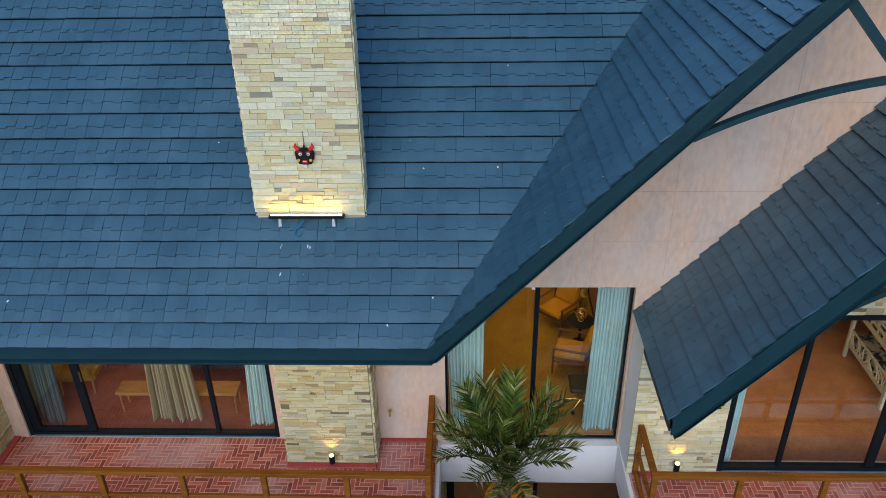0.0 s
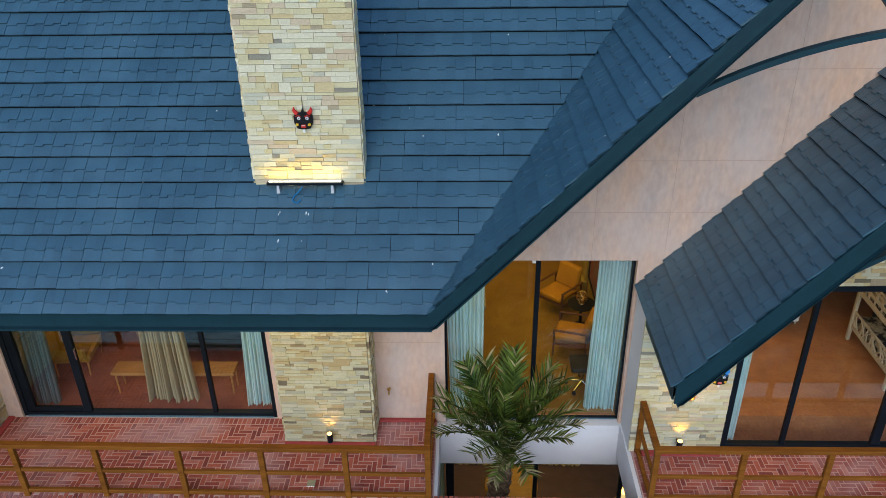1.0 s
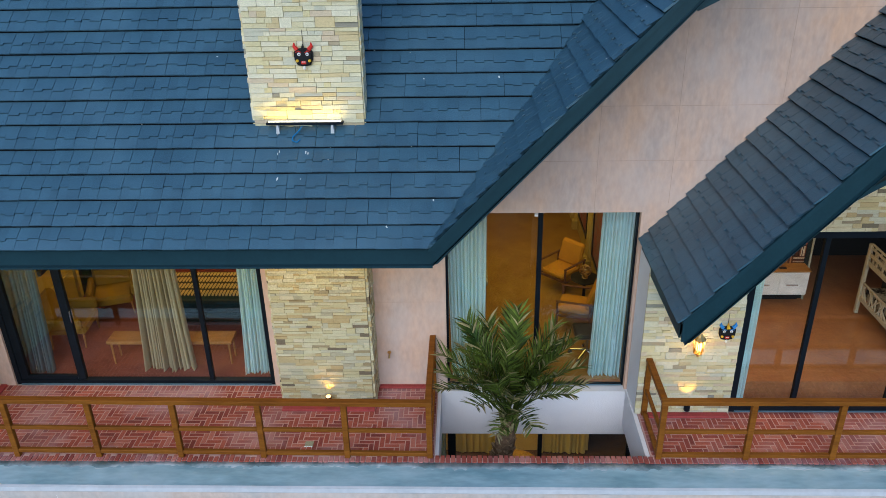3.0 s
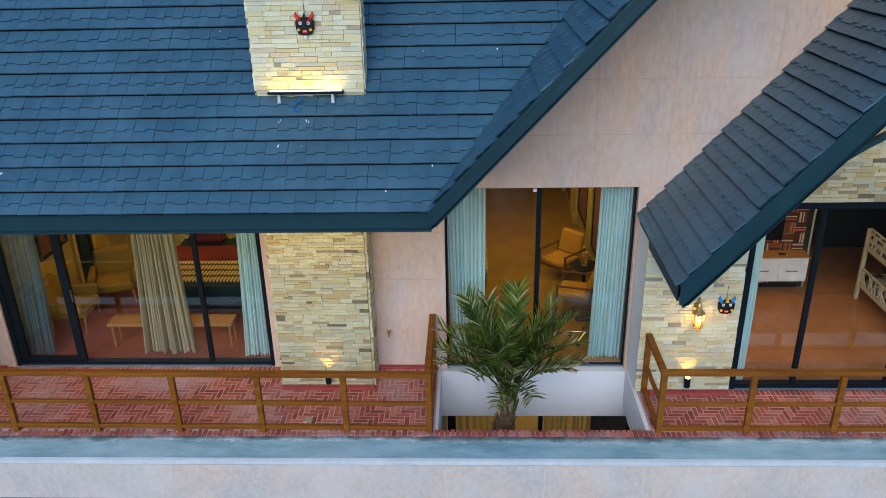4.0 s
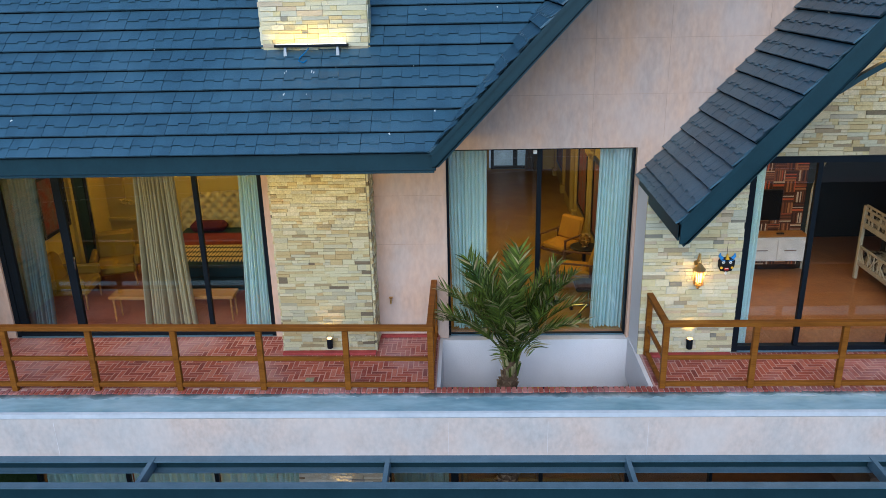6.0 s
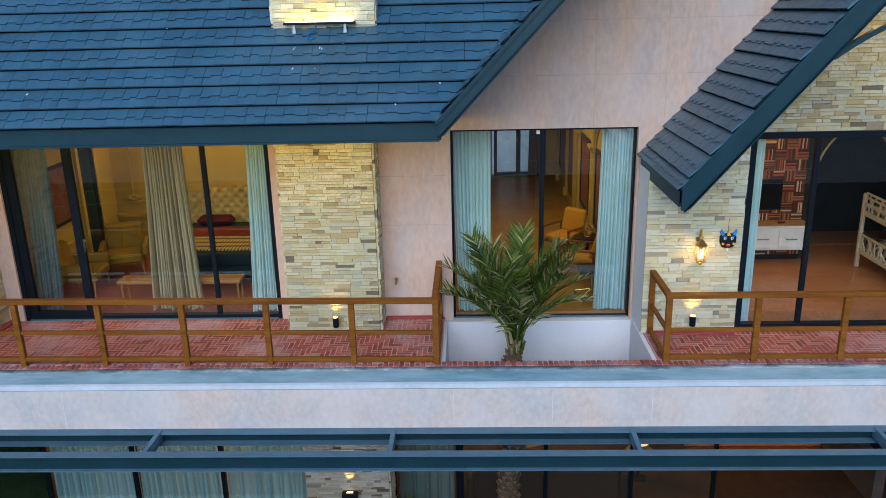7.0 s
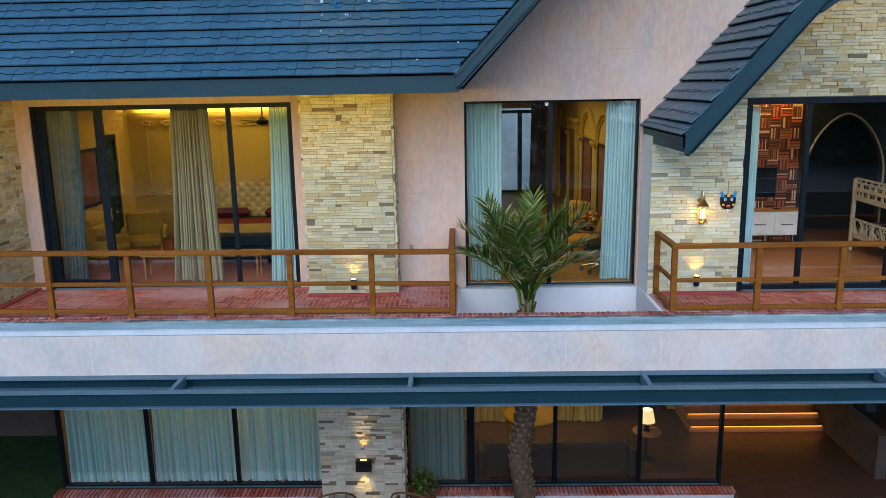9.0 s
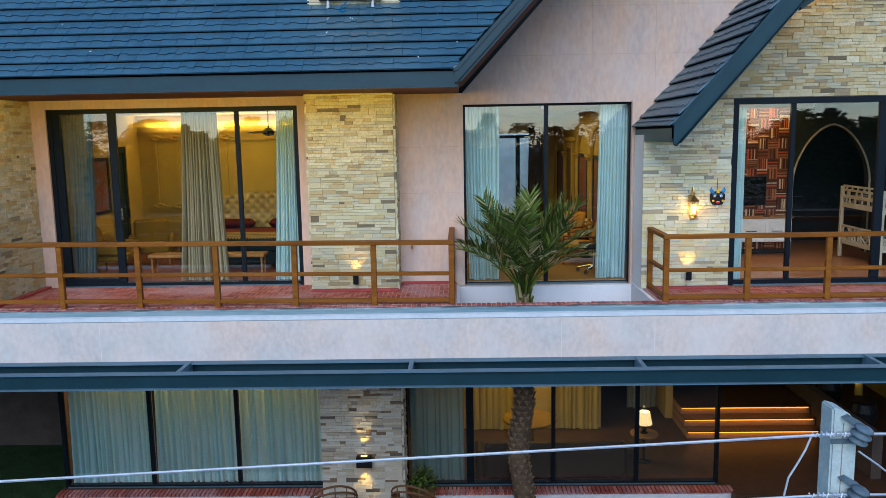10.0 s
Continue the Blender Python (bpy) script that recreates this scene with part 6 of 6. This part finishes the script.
for row in range(20):
    o = Vector((0, EAVE_Y - 0.015, EAVE_Z)) + v_main * main_course(row)
    x0 = first[row % 8] + rnd.uniform(-0.03, 0.03)
    for k in range(-9, 8):
        x = x0 + k * PW
        if x > valley_x(o.y) + 0.3:
            continue
        if -2.18 < x and x + PW < -0.88 and 1.02 < o.y and o.y + 0.25 < 1.27:
            continue
        lay_panel(roof_main, frame_matrix((x, o.y, o.z), (1, 0, 0), v_main), (valley_co, valley_no), far if x < -8.4 or row > 16 else None, main_course(row + 1) - main_course(row))
far.link("shingle_panel", SHINGLE, roof_main)

cm = 1 / math.hypot(1, MID_M)
v_mid = Vector((cm, 0, MID_M * cm))
for row in range(22):
    o = Vector((MID_X - 0.012, 0, MID_Z)) + v_mid * side_course(row, 0.16, 0.3585, 0.0015)
    tall = side_course(row + 1, 0.16, 0.3585, 0.0015) - side_course(row, 0.16, 0.3585, 0.0015)
    y_first = EAVE_Y - 0.03 + rnd.choice((0, 0.42, 0.84))
    y = y_first + PW
    back = EAVE_Y + (mid_z(o.x) - EAVE_Z) / PITCH + 0.9
    k = 0
    while y - PW < back:
        front_cut = (Vector((0, EAVE_Y - 0.03, 0)), Vector((0, -1, 0)))
        if k == 0 and y_first > EAVE_Y:
            lay_panel(roof_mid, frame_matrix((o.x, y - PW, o.z), (0, -1, 0), v_mid), front_cut, None, tall, 1.25)
        lay_panel(roof_mid, frame_matrix((o.x, y, o.z), (0, -1, 0), v_mid), front_cut, None, tall, 1.25)
        y += PW
        k += 1
cr = 1 / math.hypot(1, RR_M)
v_rr = Vector((cr, 0, RR_M * cr))
for row in range(15):
    o = Vector((RR_X - 0.015, 0, RR_Z)) + v_rr * side_course(row, 0.19, 0.354)
    tall = side_course(row + 1, 0.19, 0.354) - side_course(row, 0.19, 0.354)
    back_cut = (Vector((0, 1.655, 0)), Vector((0, 1, 0)))
    s = rnd.choice((0.0, 0.3, 0.7))
    for y in (RR_Y - 0.03 + s, RR_Y - 0.03 + s + PW, RR_Y - 0.03 + s + 2 * PW):
        if y < RR_Y:
            continue
        m = frame_matrix((o.x, y, o.z), (0, -1, 0), v_rr)
        if y - PW < RR_Y - 0.03:
            lay_panel(roof_low, m, (Vector((0, RR_Y - 0.02, 0)), Vector((0, -1, 0))), None, tall, 1.2)
        else:
            lay_panel(roof_low, m, back_cut, None, tall, 1.2)


# ---- ledge stone facing ----
def stone_mesh(seed, material):
    """A split stone of unit size, its face uneven; x along the wall, y out of it (towards -y), z up."""
    r = random.Random(seed)
    bm = bmesh.new()
    back = [bm.verts.new((x, 1, z)) for x, z in ((0, 0), (1, 0), (1, 1), (0, 1))]
    rim = [bm.verts.new((x, r.uniform(0.1, 0.3), z)) for x, z in ((0.0, 0.0), (1, 0.0), (1, 1), (0.0, 1))]
    face = [bm.verts.new((x, r.uniform(-0.1, 0.2), z)) for x, z in ((0.008, 0.04), (0.5, 0.03), (0.992, 0.04), (0.992, 0.96), (0.5, 0.97), (0.008, 0.96))]
    for i in range(4):
        j = (i + 1) % 4
        bm.faces.new((back[i], back[j], rim[j], rim[i]))
    f = face
    for q in ((rim[0], rim[1], f[2], f[1], f[0]), (rim[1], rim[2], f[3], f[2]), (rim[2], rim[3], f[5], f[4], f[3]), (rim[3], rim[0], f[0], f[5]), (f[0], f[1], f[4], f[5]), (f[1], f[2], f[3], f[4])):
        bm.faces.new(q)
    return mesh_of("stone", bm, material)


STONES = {m: [stone_mesh(s, m) for s in range(8)] for m in (STONE, STONE_GOLD, STONE_PALE, STONE_GF)}
STONE_LISTS = [lists(m) for m in STONES[STONE]]


def face_with_stone(parent, origin, along, width, z0, z1, keep=None, single=300, seed=1, depth=0.035, material=None, thick=1.1, split=0.2):
    """Courses of split stone on a wall face that starts at origin and runs along a level direction; the face looks to its right."""
    r = random.Random(seed)
    u = Vector(along).normalized()
    out = Vector((u.y, -u.x, 0))
    rest, count = Rest(), 0
    material = material or STONE
    def lay(a, b, zz, hh):
        nonlocal count
        if b - a < 0.03 or (keep and not keep(a, b, zz, zz + hh)):
            return
        i, d = r.randrange(8), depth * r.uniform(0.68, 1.22)
        p = Vector(origin) + u * a + out * d
        m = Matrix(((u.x, -out.x, 0, p.x), (u.y, -out.y, 0, p.y), (0, 0, 1, zz), (0, 0, 0, 1))) @ Matrix.Diagonal((b - a - 0.002, d, hh - 0.002, 1))
        if count < single:
            piece("stone", STONES[material][i], parent, m)
            count += 1
        else:
            rest.add(*STONE_LISTS[i], m)

    def run(a, b, zz, hh):
        """Stones of one height from a to b."""
        while a < b - 1e-6:
            ln = r.choice((0.09, 0.13, 0.17, 0.21, 0.26, 0.33)) * r.uniform(0.9, 1.1)
            e = b if b - a - ln < 0.07 else a + ln
            lay(a, e, zz, hh)
            a = e

    # bands of two thin courses, tied here and there by a stone of the full height
    z = z0
    while z < z1 - 0.02:
        h = min(thick * r.choice((0.074, 0.084, 0.094, 0.104)), z1 - z)
        s = 0.0
        while s < width - 1e-6:
            e = min(s + r.uniform(0.22, 0.75), width)
            if width - e < 0.12:
                e = width
            k = r.uniform(0.38, 0.62)
            if h < 0.05:
                run(s, e, z, h)
            elif r.random() < split:
                e = min(s + r.uniform(0.10, 0.24), width)
                lay(s, e, z, h)
            else:
                run(s, e, z, h * k)
                run(s, e, z + h * k, h - h * k)
            s = e
        z += h
    rest.link("stone", material, parent)


face_with_stone(pier, (-2.31, 1.14, 0), (1, 0, 0), 1.365, F, 6.745, seed=2, material=STONE_GOLD)
face_with_stone(pier, (-0.945, 1.14, 0), (0, 1, 0), 0.52, F, 6.745, single=0, seed=3, material=STONE_GOLD)
face_with_stone(pier, (-2.31, 1.66, 0), (0, -1, 0), 0.52, F, 6.745, single=0, seed=4, material=STONE_GOLD)
face_with_stone(chimney, (-2.165, 0.985, 0), (1, 0, 0), 1.375, 7.95, 11.9, seed=5, material=STONE_PALE, thick=1.2, split=0.12)
face_with_stone(chimney, (-0.79, 0.985, 0), (0, 1, 0), 0.285, 7.95, 11.9, single=0, seed=6, depth=0.016, material=STONE_PALE, thick=1.2, split=0.12, keep=lambda a, b, z0, z1: z1 > main_z(0.985 + a))
face_with_stone(chimney, (-2.165, 1.27, 0), (0, -1, 0), 0.285, 7.95, 11.9, single=0, seed=7, material=STONE_PALE, thick=1.2, split=0.12, keep=lambda a, b, z0, z1: z1 > main_z(1.27 - b))


face_with_stone(wall_stone, (2.958, 1.01, 0), (1, 0, 0), 1.372, F, 6.55, keep=lambda a, b, z0, z1: z1 < rr_z(2.958 + a) - 0.05, seed=8, material=STONE_PALE, thick=1.15, split=0.15)
face_with_stone(wall_stone, (3.3, 1.01, 0), (1, 0, 0), 6.0, 6.56, 9.6, keep=lambda a, b, z0, z1: z1 < rr_z(3.3 + a) - 0.05 and z1 < rr_z(3.3 + b) - 0.02, seed=9)
face_with_stone(bpy.data.objects["wall_west_stone_core"], (-7.04, 0.0, 0), (0, 1, 0), 1.66, F, 6.745, single=240, seed=10)
face_with_stone(pier_g, (-2.29, 1.14, 0), (1, 0, 0), 1.355, -0.4, 2.95, seed=11, material=STONE_GF)
face_with_stone(pier_g, (-0.935, 1.14, 0), (0, 1, 0), 0.6, -0.4, 2.95, single=0, seed=12, material=STONE_GF)


# ---- brick paving ----
def brick_mesh(l, w, h):
    return mesh_of("brick", box(0, l, 0, w, -h, 0, chamfer=0.003), BRICK)


BW = 0.0735
BRICK_FLAT = brick_mesh(3 * BW - 0.012, BW - 0.012, 0.03)
BRICK_LISTS = lists(BRICK_FLAT)


def herringbone(parent, x0, x1, y0, y1, z, single, near_x):
    """Bricks laid in a zigzag bond; those that cross the edge are cut."""
    rest = Rest()
    spots = []
    n = int(math.hypot(x1 - x0, y1 - y0) / BW) + 8
    turn = Matrix()
    base = Matrix.Translation((x0, y0, z)) @ turn
    for a in range(-n, n):
        for b in range(-n, n):
            k = (a - b) % 6
            if k == 0:
                m = base @ Matrix.Translation((a * BW, b * BW, 0))
            elif k == 5:
                m = base @ Matrix.Translation(((a + 1) * BW - 0.012, b * BW, 0)) @ Matrix.Rotation(radians(90), 4, "Z")
            else:
                continue
            cs = [m @ Vector(q) for q in ((0, 0, 0), (3 * BW, 0, 0), (3 * BW, BW, 0), (0, BW, 0))]
            if max(q.x for q in cs) < x0 + 0.02 or min(q.x for q in cs) > x1 - 0.02 or max(q.y for q in cs) < y0 + 0.02 or min(q.y for q in cs) > y1 - 0.02:
                continue
            inside = min(q.x for q in cs) >= x0 and max(q.x for q in cs) <= x1 and min(q.y for q in cs) >= y0 and max(q.y for q in cs) <= y1
            spots.append((abs(cs[0].x - near_x), inside, m))
    spots.sort(key=lambda s: s[0])
    count = 0
    for _, inside, m in spots:
        m = m @ Matrix.Translation((0, 0, rnd.uniform(-0.0012, 0.001)))
        if inside and count < single:
            piece("brick", BRICK_FLAT, parent, m)
            count += 1
        elif inside:
            rest.add(*BRICK_LISTS, m)
        else:
            bm = bmesh.new()
            bm.from_mesh(BRICK_FLAT)
            bm.transform(m)
            for co, no in (((x0, 0, 0), (-1, 0, 0)), ((x1, 0, 0), (1, 0, 0)), ((0, y0, 0), (0, -1, 0)), ((0, y1, 0), (0, 1, 0))):
                bmesh.ops.bisect_plane(bm, geom=bm.verts[:] + bm.edges[:] + bm.faces[:], plane_co=co, plane_no=no, clear_outer=True)
            bm.verts.index_update()
            rest.add([tuple(v.co) for v in bm.verts], [[v.index for v in f.verts] for f in bm.faces], Matrix())
            bm.free()
    rest.link("brick", BRICK, parent)


bed_w = structure("balcony_floor_west", boxes((-7.04, 0.02, 0.0, 1.66, F - 0.03, F - 0.003)), MORTAR, "red brick herringbone floor of the bedroom balcony", "floor")
bed_e = structure("balcony_floor_east", boxes((3.0, 9.0, 0.0, 1.02, F - 0.03, F - 0.003)), MORTAR, "red brick herringbone floor of the nursery balcony", "floor")
herringbone(bed_w, -7.02, 0.0, 0.06, 1.50, F, 300, -3.2)
herringbone(bed_e, 3.02, 9.0, 0.06, 0.86, F, 200, 4.5)


def soldier_course(parent, x0, x1, y0, z, gap=BW):
    x = x0
    while x < x1 - 0.03:
        m = Matrix.Translation((x + BW - 0.012, y0, z + rnd.uniform(-0.002, 0.002))) @ Matrix.Rotation(radians(90), 4, "Z") @ Matrix.Diagonal((0.62, 1, 1, 1))
        piece("brick", BRICK_FLAT, parent, m)
        x += BW


soldier_course(bed_w, -7.02, -0.0, 1.52, F)
soldier_course(bed_e, 3.02, 7.2, 0.875, F)
edge = structure("brick_edging", boxes((-12, 12, -0.085, 0.0, F - 0.05, F - 0.012)), MORTAR, "row of red brick headers along the balcony edge", "edging")
BRICK_EDGE = brick_mesh(0.135, BW - 0.015, 0.05)
x = -8.0
while x < 7.5:
    m = Matrix.Translation((x + BW, -0.095 + rnd.uniform(-0.006, 0.004), F + rnd.uniform(-0.006, 0.002))) @ Matrix.Rotation(radians(90), 4, "Z")
    piece("brick", BRICK_EDGE, edge, m)
    x += BW
x = -7.1
while x < 4.7:
    m = Matrix.Translation((x + BW, 1.475, -0.07)) @ Matrix.Rotation(radians(90), 4, "Z") @ Matrix.Diagonal((1.65, 1, 1, 1))
    piece("brick", BRICK_EDGE, plinth, m)
    x += BW

fl = Rest()
rf = random.Random(8)
for i in range(70):
    y = rf.uniform(EAVE_Y, 4.5)
    x = rf.uniform(-7, valley_x(y) - 0.1)
    s = rf.uniform(0.006, 0.02)
    if -2.3 < x < -0.8 and y > 0.9:
        continue
    m = frame_matrix((x, y, main_z(y) + 0.05), (1, 0, 0), v_main) @ Matrix.Rotation(rf.uniform(0, 3), 4, "Z")
    fl.add([(-s, -s * 0.5, 0), (s, -s * 0.3, 0), (s * 0.6, s * 0.6, 0), (-s * 0.5, s * 0.5, 0), (0, 0, -0.02)], [(0, 1, 2, 3), (1, 0, 4), (2, 1, 4), (3, 2, 4), (0, 3, 4)], m)
# white drawn-out flecks below the lamp brackets
for x0 in (-1.86, -1.50, -1.18):
    for i in range(9):
        y, s = 0.82 - 0.5 * rf.random() ** 1.6, rf.uniform(0.006, 0.014)
        m = frame_matrix((x0 + rf.uniform(-0.05, 0.05), y, main_z(y) + 0.052), (1, 0, 0), v_main)
        fl.add([(-s * 0.5, -s * 2.0, 0), (s * 0.4, -s * 1.6, 0), (s * 0.6, s, 0), (-s * 0.5, s * 1.2, 0), (0, 0, -0.02)], [(0, 1, 2, 3), (1, 0, 4), (2, 1, 4), (3, 2, 4), (0, 3, 4)], m)
fl.link("roof_fleck", WHITE, roof_main)
for parent, x0, x1, y0, y1, fz, v_dir, many in ((roof_low, RR_X, 5.6, RR_Y + 0.1, 1.5, rr_z, v_rr, 34), (roof_mid, MID_X + 0.3, 4.6, EAVE_Y + 0.1, 0.5, mid_z, v_mid, 16)):
    fl = Rest()
    for i in range(many):
        x, y, s = rf.uniform(x0, x1), rf.uniform(y0, y1), rf.uniform(0.005, 0.015)
        m = frame_matrix((x, y, fz(x) + 0.058), (0, -1, 0), v_dir) @ Matrix.Rotation(rf.uniform(0, 3), 4, "Z")
        fl.add([(-s, -s * 0.5, 0), (s, -s * 0.3, 0), (s * 0.6, s * 0.6, 0), (-s * 0.5, s * 0.5, 0), (0, 0, -0.03)], [(0, 1, 2, 3), (1, 0, 4), (2, 1, 4), (3, 2, 4), (0, 3, 4)], m)
    fl.link("roof_fleck", WHITE, parent)
